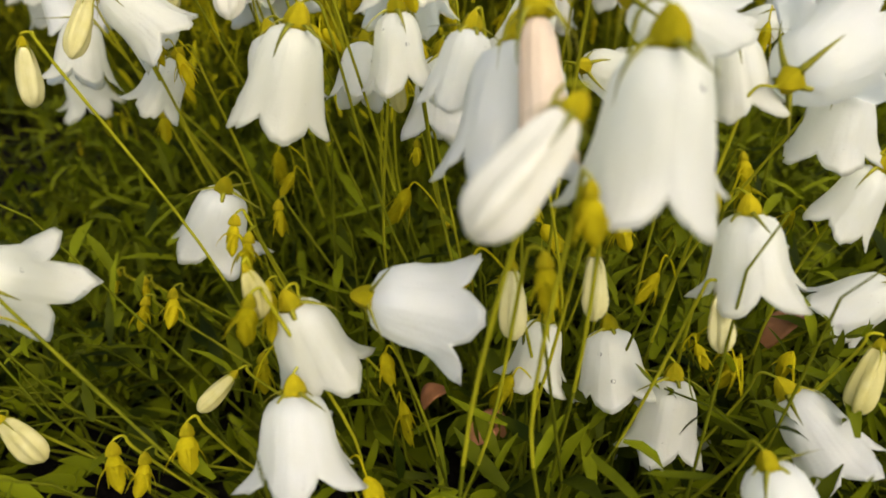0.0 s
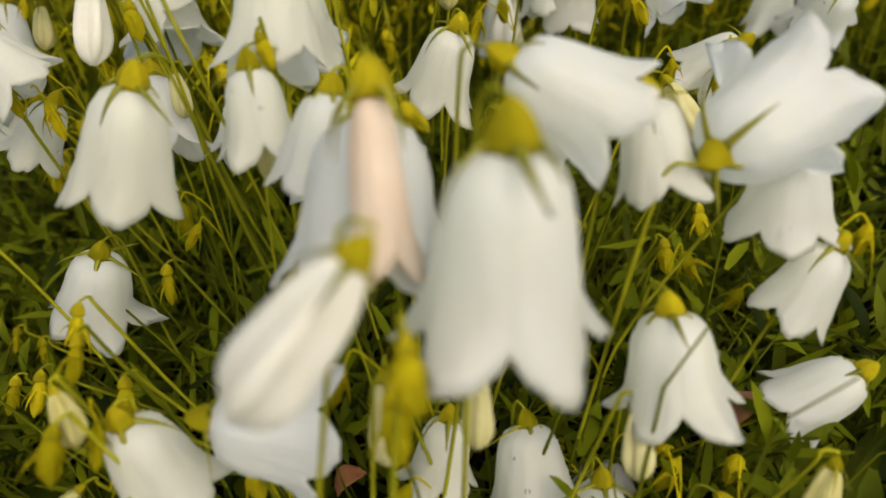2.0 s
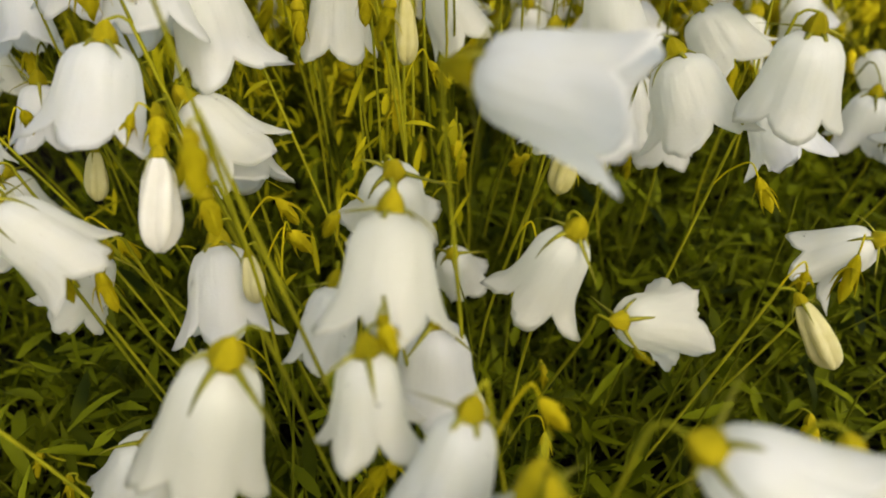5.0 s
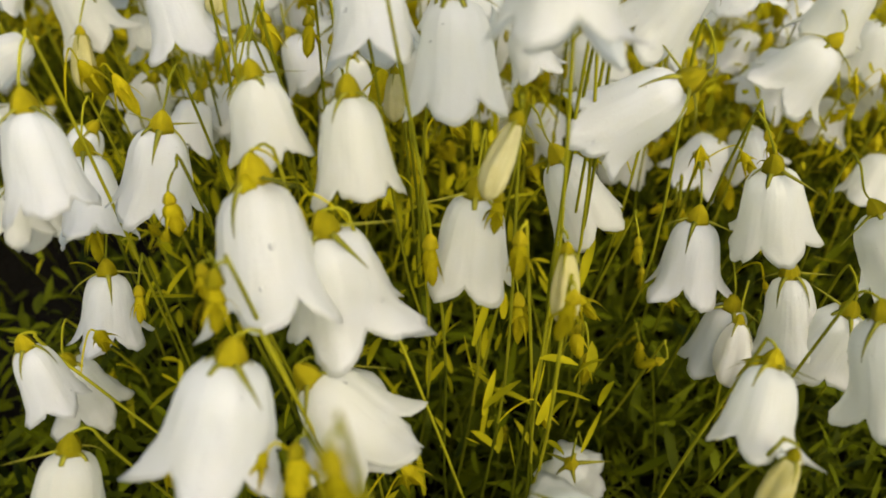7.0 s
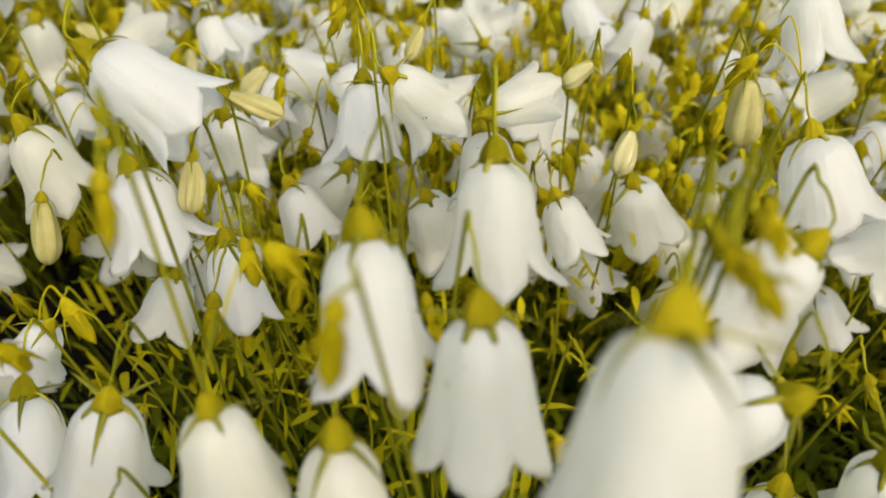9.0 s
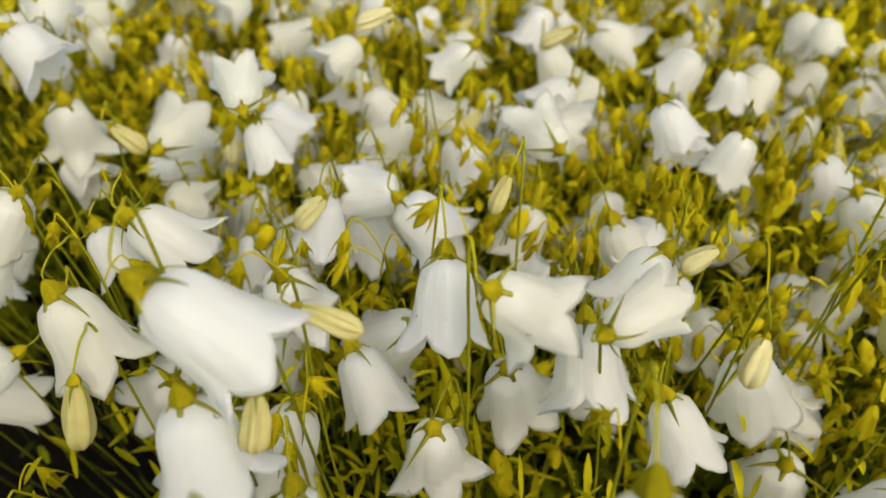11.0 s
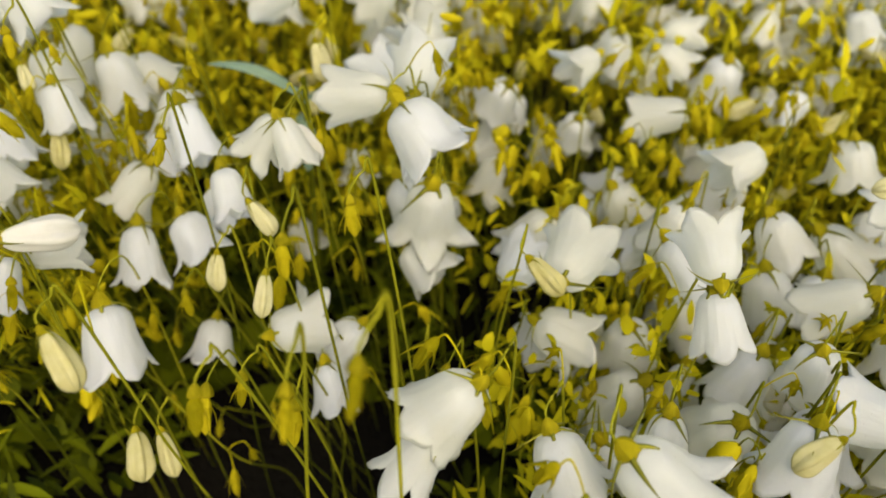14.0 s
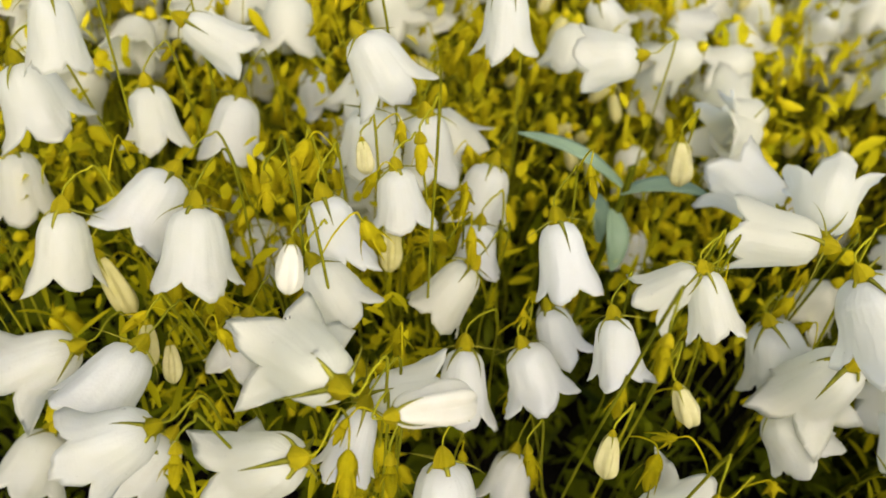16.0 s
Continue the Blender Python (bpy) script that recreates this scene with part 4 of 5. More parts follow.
flower(-0.2791, 0.3193, 0.1273, -0.69, -0.45, -0.56, 0.0136, "bell", 0, buds=1, drops=8, girth=1.15)
flower(-0.2970, 0.3422, 0.0803, -0.18, -0.78, -0.60, 0.0158, "bell", 3, buds=1, girth=1.02)
flower(-0.3240, 0.3491, 0.1335, 0.31, -0.45, -0.84, 0.0164, "bell", 0, buds=1, girth=0.88)
flower(-0.3167, 0.3495, 0.1236, 0.65, -0.15, -0.74, 0.0148, "bud", 0)
flower(-0.2023, 0.3812, 0.1557, -0.50, -0.15, -0.85, 0.0128, "bell", 5, buds=1, drops=3, girth=0.82)
flower(-0.2020, 0.3810, 0.1559, 0.56, -0.26, -0.78, 0.0128, "bell", 1, buds=1, drops=8, girth=0.82)
flower(-0.1726, 0.3928, 0.1178, 0.83, -0.27, -0.48, 0.0131, "bell", 6, buds=1, girth=1.15)
flower(-0.2311, 0.4489, 0.1591, -0.87, -0.01, -0.50, 0.0142, "bell", 6, girth=1.15)
flower(-0.2318, 0.5392, 0.1305, 0.97, 0.25, -0.05, 0.0155, "bell", 7, buds=2, girth=1.11)
flower(-0.2611, 0.4206, 0.1783, 0.26, -0.19, -0.94, 0.0158, "bell", 0, buds=1, girth=0.82)
flower(-0.2211, 0.3722, 0.0916, 0.15, -0.67, -0.73, 0.0128, "bell", 2, buds=1)
flower(-0.2137, 0.3731, 0.1438, 0.47, -0.41, -0.79, 0.0128, "bell", 7, buds=1, drops=3, girth=0.82)
flower(-0.3270, 0.3343, 0.0704, 0.06, -0.78, -0.62, 0.0158, "bell", 4, buds=1, girth=1.15)
flower(-0.2969, 0.3401, 0.1231, 0.44, -0.54, -0.72, 0.0085, "bud", 1, buds=1, girth=1.29)
flower(-0.2930, 0.3414, 0.1180, 0.50, -0.51, -0.70, 0.0080, "bud", 0, buds=2, girth=1.30)
flower(-0.2629, 0.3765, 0.1404, 0.35, -0.49, -0.80, 0.0103, "bud", 0, buds=2, girth=1.30)
flower(-0.2739, 0.3820, 0.1535, 0.46, -0.33, -0.83, 0.0071, "bud", 3, buds=1, girth=1.22)
flower(-0.0310, 0.1061, 0.0912, -0.09, -0.63, -0.77, 0.0054, "green", 2, girth=1.40)
flower(-0.0556, 0.1313, 0.0656, -0.03, -0.62, -0.78, 0.0065, "green", 0, girth=1.40)
flower(-0.0639, 0.1360, 0.0612, -0.10, -0.65, -0.75, 0.0058, "green", 2, girth=1.40)
flower(-0.0320, 0.1152, 0.0762, 0.02, -0.63, -0.78, 0.0058, "green", 0, girth=1.40)
flower(0.0589, 0.1531, 0.0708, 0.02, -0.52, -0.86, 0.0058, "green", 1, girth=1.40)
flower(0.0661, 0.1568, 0.0760, -0.00, -0.47, -0.88, 0.0058, "green", 1, girth=1.40)
flower(-0.0359, 0.1171, 0.0887, -0.20, -0.42, -0.89, 0.0058, "green", 2, girth=1.40)
flower(-0.0285, 0.0911, 0.0893, -0.24, -0.52, -0.82, 0.0058, "green", 1, girth=1.40)
flower(-0.0349, 0.1126, 0.0625, -0.08, -0.55, -0.83, 0.0060, "green", 1, girth=1.37)
flower(0.0153, 0.0735, 0.1123, -0.05, -0.37, -0.93, 0.0058, "green", 1, girth=1.40)
flower(0.0121, 0.0845, 0.0969, 0.02, -0.46, -0.89, 0.0067, "green", 1, girth=1.25)
flower(0.0316, 0.1240, 0.0805, 0.06, -0.42, -0.91, 0.0058, "green", 1, girth=1.40)
flower(0.0595, 0.1437, 0.0300, -0.01, -0.66, -0.76, 0.0058, "green", 0, girth=1.40)
flower(-0.0578, 0.0962, 0.0581, 0.09, -0.59, -0.81, 0.0067, "green", 0, girth=1.40)
flower(-0.0549, 0.0992, 0.0527, -0.05, -0.64, -0.76, 0.0063, "green", 0, girth=1.40)
flower(-0.0458, 0.0983, 0.0594, -0.01, -0.61, -0.79, 0.0067, "green", 1, girth=1.40)
flower(-0.0296, 0.1391, 0.1605, 0.19, -0.34, -0.92, 0.0058, "green", 2, girth=1.27)
flower(-0.0400, 0.1650, 0.1308, 0.07, -0.49, -0.87, 0.0058, "green", 1, girth=1.40)
flower(-0.0219, 0.1279, 0.1446, 0.22, -0.59, -0.77, 0.0058, "green", 1, girth=1.32)
flower(-0.0316, 0.1553, 0.1223, 0.25, -0.55, -0.80, 0.0058, "green", 1, girth=1.28)
flower(-0.0496, 0.1755, 0.1483, 0.00, -0.33, -0.94, 0.0065, "green", 2, girth=1.36)
flower(-0.0064, 0.1818, 0.1415, -0.24, -0.35, -0.91, 0.0058, "green", 2, girth=1.40)
flower(-0.0151, 0.2057, 0.1421, -0.04, -0.29, -0.96, 0.0058, "green", 2, girth=1.33)
flower(-0.0337, 0.1985, 0.1839, -0.15, -0.59, -0.79, 0.0058, "green", 0, girth=1.39)
flower(-0.0016, 0.2020, 0.1875, 0.51, -0.57, -0.65, 0.0050, "green", 2, girth=1.40)
flower(0.0005, 0.2062, 0.1898, 0.25, -0.51, -0.82, 0.0043, "green", 2, girth=1.40)
flower(-0.1588, 0.3656, 0.1091, -0.11, -0.43, -0.90, 0.0054, "green", 2, girth=1.40)
flower(-0.0546, 0.2079, 0.1894, 0.10, -0.39, -0.92, 0.0058, "green", 0, girth=0.82)
flower(-0.1693, 0.3191, 0.1751, 0.23, -0.51, -0.83, 0.0058, "green", 1)
flower(-0.1658, 0.3371, 0.1713, 0.28, -0.44, -0.85, 0.0058, "green", 1, girth=1.19)
flower(-0.1732, 0.2979, 0.1621, 0.32, -0.62, -0.72, 0.0058, "green", 1, girth=1.10)
flower(-0.1555, 0.2921, 0.1761, 0.27, -0.65, -0.71, 0.0058, "green", 0, girth=0.94)
flower(-0.1456, 0.2902, 0.1866, 0.19, -0.66, -0.73, 0.0058, "green", 1, girth=0.84)
flower(-0.2759, 0.3496, 0.1636, 0.46, -0.36, -0.81, 0.0058, "green", 0, girth=1.31)
flower(-0.2540, 0.3613, 0.1744, 0.43, -0.36, -0.83, 0.0058, "green", 1, girth=1.09)
flower(-0.2843, 0.3730, 0.1485, 0.32, -0.44, -0.84, 0.0058, "green", 0, girth=1.40)
flower(-0.2687, 0.3135, 0.1361, 0.41, -0.69, -0.60, 0.0058, "green", 2, girth=1.40)
flower(-0.2514, 0.3915, 0.0571, 0.40, -0.67, -0.63, 0.0058, "green", 1, girth=1.40)
flower(-0.2384, 0.3289, 0.1353, 0.48, -0.66, -0.58, 0.0058, "green", 2, girth=1.40)
flower(-0.2184, 0.3575, 0.1145, 0.51, -0.65, -0.57, 0.0058, "green", 0, girth=1.40)
flower(-0.2069, 0.3442, 0.1701, 0.15, -0.63, -0.76, 0.0058, "green", 0, girth=1.15)
flower(-0.1914, 0.4005, 0.1230, 0.77, -0.44, -0.45, 0.0058, "green", 1, girth=1.40)
flower(-0.0490, 0.1952, 0.1509, 0.14, -0.42, -0.90, 0.0202, "bell", 0, buds=2, drops=8, girth=0.82)
flower(-0.0134, 0.1995, 0.1580, -0.35, -0.38, -0.86, 0.0113, "bud", 2, buds=1, girth=1.14)
flower(0.0234, 0.1850, 0.1279, -0.22, -0.53, -0.82, 0.0128, "bell", 7, drops=3, girth=0.87)
flower(-0.0391, 0.1924, 0.1189, 0.15, -0.53, -0.83, 0.0145, "bell", 3, drops=5, girth=1.15)
flower(-0.0720, 0.1953, 0.0807, -0.21, 0.03, -0.98, 0.0060, "green", 2)
flower(-0.0082, 0.2466, 0.0454, -0.07, 0.01, -1.00, 0.0052, "green", 0)
flower(0.0595, 0.1793, 0.1382, -0.03, 0.04, -1.00, 0.0152, "bell", 6, buds=1)
flower(-0.0011, 0.1971, 0.0455, 0.32, -0.06, -0.95, 0.0050, "green", 0)
flower(0.0251, 0.1992, 0.0485, 0.05, -0.35, -0.94, 0.0060, "green", 2)
flower(0.0512, 0.2044, 0.0473, -0.49, 0.87, -0.04, 0.0052, "green", 1)
flower(-0.1270, 0.2610, 0.1104, -0.08, -0.08, -0.99, 0.0126, "bell", 5, buds=0, drops=6)
flower(0.0830, 0.3205, 0.1212, -0.24, 0.36, -0.90, 0.0149, "bell", 1, buds=1, drops=6)
flower(0.0031, 0.2123, 0.0736, 0.13, 0.45, -0.88, 0.0136, "bell", 8, buds=0)
flower(-0.0804, 0.2164, 0.1141, -0.06, -0.27, -0.96, 0.0060, "green", 6)
flower(0.0199, 0.2214, 0.0944, -0.71, 0.29, -0.64, 0.0050, "green", 4)
flower(0.0149, 0.2329, 0.1157, 0.05, -0.06, -1.00, 0.0050, "green", 7)
flower(-0.0538, 0.1936, 0.1259, -0.38, -0.32, -0.87, 0.0060, "green", 2)
flower(-0.0626, 0.2537, 0.1339, 0.00, -0.30, -0.95, 0.0060, "green", 2)
flower(-0.0673, 0.2300, 0.1761, -0.09, -0.19, -0.98, 0.0060, "green", 6)
flower(0.0045, 0.2170, 0.1821, 0.49, 0.33, -0.81, 0.0050, "green", 2)
flower(0.0036, 0.2144, 0.1786, 0.50, -0.07, -0.86, 0.0050, "green", 1)
flower(-0.1492, 0.3512, 0.1213, -0.20, -0.10, -0.97, 0.0060, "green", 3)
flower(-0.0255, 0.4102, 0.1018, 0.27, 0.00, -0.96, 0.0060, "green", 0)
flower(0.0775, 0.4233, 0.1113, -0.04, 0.49, -0.87, 0.0136, "bell", 8, buds=0)
flower(0.0527, 0.4708, 0.1199, 0.69, 0.01, -0.72, 0.0147, "bell", 6, buds=1)
flower(-0.0933, 0.4811, 0.1191, -0.04, 0.16, -0.99, 0.0145, "bell", 0, buds=1)
flower(0.0107, 0.4239, 0.1140, 0.10, 0.03, -0.99, 0.0135, "bud", 2, buds=1)
flower(0.1119, 0.4035, 0.1144, -0.10, 0.23, -0.97, 0.0134, "bell", 4, buds=1)
flower(-0.1196, 0.2990, 0.1434, 0.00, -0.34, -0.94, 0.0060, "green", 3)
flower(-0.0758, 0.3385, 0.0926, 0.03, -0.37, -0.93, 0.0060, "green", 0)
flower(-0.0777, 0.4712, 0.0930, -0.01, 0.10, -1.00, 0.0126, "bell", 4, buds=2)
flower(0.0349, 0.4304, 0.1166, 0.52, -0.19, -0.83, 0.0141, "bell", 5, buds=2)
flower(-0.1221, 0.5434, 0.1292, 0.31, 0.16, -0.94, 0.0152, "bell", 7, buds=2)
flower(-0.0116, 0.4935, 0.1286, -0.56, 0.33, -0.76, 0.0170, "bud", 2, buds=1)
flower(0.0284, 0.5644, 0.1196, 0.28, 0.02, -0.96, 0.0147, "bell", 4, buds=0)
flower(0.0890, 0.6422, 0.0746, 0.38, 0.65, -0.65, 0.0136, "bell", 10, buds=2)
flower(0.0093, 0.5167, 0.0830, 0.26, 0.13, -0.96, 0.0126, "bell", 4, buds=0)
flower(-0.0915, 0.4715, 0.1049, 0.08, -0.09, -0.99, 0.0126, "bell", 7, buds=0)
flower(0.0355, 0.5242, 0.0762, 0.32, 0.21, -0.93, 0.0126, "bell", 2, buds=0)
flower(-0.0294, 0.3958, 0.0638, -0.23, 0.23, -0.95, 0.0128, "bud", 1)
flower(-0.2099, 0.5373, 0.0866, -0.01, 0.26, -0.97, 0.0126, "bell", 7, buds=0)
flower(-0.1941, 0.5291, 0.0948, -0.05, 0.15, -0.99, 0.0126, "bell", 7, buds=0)
flower(-0.1675, 0.5070, 0.1076, -0.06, -0.04, -1.00, 0.0127, "bell", 3, buds=0)
flower(-0.1402, 0.4736, 0.1214, -0.13, 0.43, -0.89, 0.0126, "bell", 7, buds=2)
flower(-0.2226, 0.5982, 0.0858, 0.21, 0.47, -0.86, 0.0126, "bell", 7, buds=1)
flower(-0.1959, 0.5934, 0.0962, -0.13, 0.20, -0.97, 0.0126, "bell", 0, buds=0)
flower(-0.3269, 0.4548, 0.1142, 0.13, 0.21, -0.97, 0.0137, "bell", 2, buds=1)
flower(-0.2146, 0.4592, 0.0994, 0.15, -0.02, -0.99, 0.0126, "bell", 5, buds=0)
flower(-0.1830, 0.3394, 0.1060, 0.20, -0.41, -0.89, 0.0051, "green", 0)
flower(-0.2225, 0.3678, 0.0496, 0.06, -0.46, -0.88, 0.0050, "green", 1)
flower(-0.1087, 0.4872, 0.1258, -0.71, 0.31, -0.64, 0.0152, "bell", 4, buds=0)
flower(-0.0761, 0.5508, 0.1107, 0.37, -0.05, -0.93, 0.0132, "bell", 3, buds=2)
flower(-0.1155, 0.5651, 0.1161, 0.44, 0.03, -0.90, 0.0140, "bell", 2, buds=1)
flower(-0.1627, 0.5493, 0.0766, 0.33, 0.27, -0.90, 0.0126, "bell", 3, buds=1)
flower(-0.1426, 0.5455, 0.0787, 0.28, 0.28, -0.92, 0.0126, "bell", 5, buds=0)
flower(-0.2897, 0.4594, 0.1115, 0.47, 0.04, -0.88, 0.0133, "bell", 7, buds=2)
flower(-0.3376, 0.4258, 0.0791, -0.08, 0.08, -0.99, 0.0126, "bell", 7, buds=0)
flower(-0.1562, 0.5255, 0.0812, -0.01, 0.17, -0.98, 0.0126, "bell", 6, buds=2)
flower(-0.1521, 0.5760, 0.0944, -0.03, 0.22, -0.97, 0.0126, "bell", 6, buds=2)
flower(-0.2300, 0.4389, 0.0755, 0.47, 0.17, -0.87, 0.0126, "bell", 6, buds=1)
flower(-0.2208, 0.6540, 0.0785, 0.14, 0.93, 0.34, 0.0126, "bell", 4, buds=1)
flower(-0.1118, 0.3226, 0.0464, 0.38, 0.87, 0.31, 0.0053, "green", 5)
flower(-0.0548, 0.1851, 0.1428, -0.08, 0.02, -1.00, 0.0050, "green", 3)
flower(0.0054, 0.2207, 0.0952, -0.03, -0.24, -0.97, 0.0060, "green", 7)
flower(0.0311, 0.2812, 0.0480, -0.70, 0.23, -0.68, 0.0050, "green", 1)
flower(-0.1319, 0.2679, 0.0455, -0.02, 0.01, -1.00, 0.0050, "green", 1)
flower(-0.0911, 0.3095, 0.0978, 0.32, 0.03, -0.95, 0.0060, "green", 3)
flower(-0.0774, 0.2560, 0.1013, -0.08, -0.31, -0.95, 0.0060, "green", 5)
flower(-0.0052, 0.2479, 0.0858, 0.04, -0.36, -0.93, 0.0060, "green", 6)
flower(0.0418, 0.2480, 0.1316, 0.33, -0.27, -0.90, 0.0060, "green", 6)
flower(0.0337, 0.2801, 0.0959, -0.68, 0.28, -0.68, 0.0060, "green", 6)
flower(0.0319, 0.2633, 0.1058, 0.11, -0.28, -0.95, 0.0060, "green", 2)
flower(0.0305, 0.2806, 0.0730, -0.00, -0.31, -0.95, 0.0060, "green", 3)
flower(0.0484, 0.2390, 0.0854, -0.16, -0.32, -0.93, 0.0060, "green", 5)
flower(-0.0443, 0.2416, 0.1534, -0.07, -0.12, -0.99, 0.0060, "green", 6)
flower(-0.0020, 0.2075, 0.1855, 0.59, -0.05, -0.81, 0.0055, "green", 1)
flower(-0.1620, 0.4239, 0.0946, 0.20, -0.21, -0.96, 0.0060, "green", 6)
flower(-0.2000, 0.3627, 0.0730, 0.17, -0.36, -0.92, 0.0060, "green", 6)
flower(-0.2403, 0.3708, 0.0502, 0.33, -0.22, -0.92, 0.0056, "green", 3)
flower(-0.1789, 0.3181, 0.1415, 0.11, -0.37, -0.92, 0.0060, "green", 6)
flower(0.1104, 0.2057, 0.1035, 0.06, 0.66, -0.75, 0.0126, "bell", 2, buds=2, drops=9)
flower(-0.0868, 0.1742, 0.0458, -0.30, -0.27, -0.92, 0.0055, "green", 5)
flower(-0.0764, 0.1661, 0.0479, -0.07, -0.21, -0.97, 0.0058, "green", 3)

# ---- single odd things in the bed ----
def lance_leaf(base, tip, width, droop):
    """A long keeled leaf with a rounded, pointed outline, from base to tip: verts and faces."""
    a, b = Vector(base), Vector(tip)
    side = (b - a).cross(Vector((0, 0, 1))).normalized()
    up = side.cross((b - a).normalized())
    verts, faces, n = [], [], 12
    for j in range(n + 1):
        s = j / n
        p = a.lerp(b, s) + up * droop * math.sin(math.pi * s)
        w = width * .5 * math.sin(math.pi * (.08 + .92 * s)) ** .7 + .0002
        verts += [p - side * w + up * w * .25, p - side * w * .5 + up * w * .1, p, p + side * w * .5 + up * w * .1, p + side * w + up * w * .25]
        verts += [q - up * .0004 for q in verts[-5:]]
    for j in range(n):
        for k in range(4):
            i = j * 10 + k
            faces.append((i, i + 1, i + 11, i + 10))
            faces.append((i + 5, i + 15, i + 16, i + 6))
        faces += [(j * 10, j * 10 + 10, j * 10 + 15, j * 10 + 5), (j * 10 + 4, j * 10 + 9, j * 10 + 19, j * 10 + 14)]
    return verts, faces


def leafy_shoot(x, y, z, leaves):
    """An upright shoot with a few broad blue-green leaves; leaves: way to the tip, width."""
    shoot = new("leafy_shoot", None)
    shoot.location = (x, y, 0)
    pts = spline([(0, 0, z + .004), (.001, 0, z), (.002, .002, z * .5), (.003, .004, -.002)], 5)
    part("stem", mesh_of("stem", *tube_data(pts, [.0008 + .0007 * i / len(pts) for i in range(len(pts))]), SHADED_STEM), shoot)
    for dx, dy, dz, h, w in leaves:
        part("leaf", mesh_of("leaf", *lance_leaf((0, 0, h), (dx, dy, h + dz), w, .003), BLADE), shoot)
    return tagged(shoot, "upright shoot with smooth blue-green lance-shaped leaves", "plant")


leafy_shoot(-.2225, .4350, .131, [(-.030, -.003, .006, .130, .0055), (.022, .004, .006, .128, .006), (.006, -.010, -.012, .122, .006), (-.008, .016, .004, .110, .005)])


def dry_leaf(x, y, z, dx, dy, dz, w):
    leaf = new("dry_leaf", mesh_of("dry_leaf", *lance_leaf((0, 0, 0), (dx, dy, dz), w, .002), DRY))
    leaf.location = (x, y, z)
    return tagged(leaf, "reddish-brown withered leaf lying among the green ones", "leaf")


dry_leaf(.062, .124, .050, .009, .003, .005, .0055)
dry_leaf(-.008, .132, .032, .006, .002, .003, .005)
dry_leaf(.003, .120, .030, .005, .006, .002, .006)
dry_leaf(.010, .128, .026, -.006, .004, .003, .005)
dry_leaf(-.030, .150, .030, .006, -.003, .003, .005)

# one violet bell among the white ones
VIOLET = soft_material("violet_petal", (0.10, 0.06, 0.34), (0.24, 0.17, 0.60), 5, 0.4, (0.25, 0.16, 0.62), 0.5, 0.2, veins=34)
violet = flower(.134, .410, .102, -.25, -.1, -.95, .017, "bell", 2, label="open violet bellflower standing among the white ones")
for child in violet.children:
    if child.name.startswith("corolla"):
        child.data = mesh_of("corolla", *corolla_data(random.Random(4), 1.0, 1.0, .32), VIOLET)

# ---- the carpet goes on around and behind ----
def clear(x, y, gap):
    return all((x - a) ** 2 + (y - b) ** 2 > gap * gap for a, b in PLACED)


def in_carpet(x, y):
    """The stretch of the bed that is planted at random: behind and beside the flowers placed singly."""
    back = 0.42 if x > -.05 else 0.47
    return y > back or x < -.16 and y < .24 or x > .10 + .1 * y or x > .045 and y > .27


r = random.Random(21)
tries, made = 0, 0
while made < 95 and tries < 6000:
    tries += 1
    x, y = r.uniform(-.48, .36), r.uniform(.02, .74)
    if not in_carpet(x, y) or not clear(x, y, .013):
        continue
    z = r.uniform(.085, .15) if y > .3 else r.uniform(.06, .10)
    if r.random() < .62:
        flower(x, y, z, r.uniform(-.8, .8), r.uniform(-.7, .5), r.uniform(-1.2, -.15), r.uniform(.014, .019), "bell", r.randrange(11), 2, 5 if y < .5 else 3)
    else:
        flower(x, y, z, r.uniform(-.8, .8), r.uniform(-.7, .5), r.uniform(-1.2, .1), r.uniform(.011, .015), "bud", r.randrange(4), 2, 3)
    made += 1

# a few more in the middle of the bed, beside the hollow
tries = made = 0
while made < 34 and tries < 6000:
    tries += 1
    x, y = r.uniform(-.13, .07), r.uniform(.40, .57)
    if hollow(x, y) or not clear(x, y, .010):
        continue
    k = "bell" if r.random() < .7 else "bud"
    flower(x, y, r.uniform(.10, .145), r.uniform(-.8, .8), r.uniform(-.7, .4), r.uniform(-1.2, -.15), r.uniform(.0145, .0185) if k == "bell" else r.uniform(.011, .014), k, r.randrange(11) if k == "bell" else r.randrange(4), 0, 3)
    made += 1

# and some in front of them, lower than their neighbours
tries = made = 0
while made < 84 and tries < 6000:
    tries += 1
    x, y = (r.uniform(-.12, .12), r.uniform(.285, .45)) if r.random() < .7 else (r.uniform(-.14, -.02), r.uniform(.35, .47))
    if hollow(x, y) or not clear(x, y, .011):
        continue
    flower(x, y, r.uniform(.102, .134), r.uniform(-.6, .6), r.uniform(-.5, .4), r.uniform(-1.2, -.4), r.uniform(.0145, .0165), "bell", r.randrange(8), 1, 5)
    made += 1

# green budding stems between the flowers
tries = made = 0
while made < 190 and tries < 8000:
    tries += 1
    x, y = r.uniform(-.36, .20), r.uniform(.22, .58)
    if y < .30 or x < -.10 and y < .365 or hollow(x, y) or not clear(x, y, .005):
        continue
    flower(x, y, r.uniform(.085, .145), r.uniform(-.8, .8), r.uniform(-.8, .6), r.uniform(-1.2, -.1), r.uniform(.006, .0085), "green", r.randrange(3), 5)
    made += 1


def joined(sources, spots):
    """Copies of simple meshes, joined: each spot is a matrix and the number of its source."""
    verts, faces = [], []
    for m, k in spots:
        v, f = sources[k]
        n = len(verts)
        verts += [m @ p for p in v]
        faces += [tuple(n + i for i in q) for q in f]
    return verts, faces


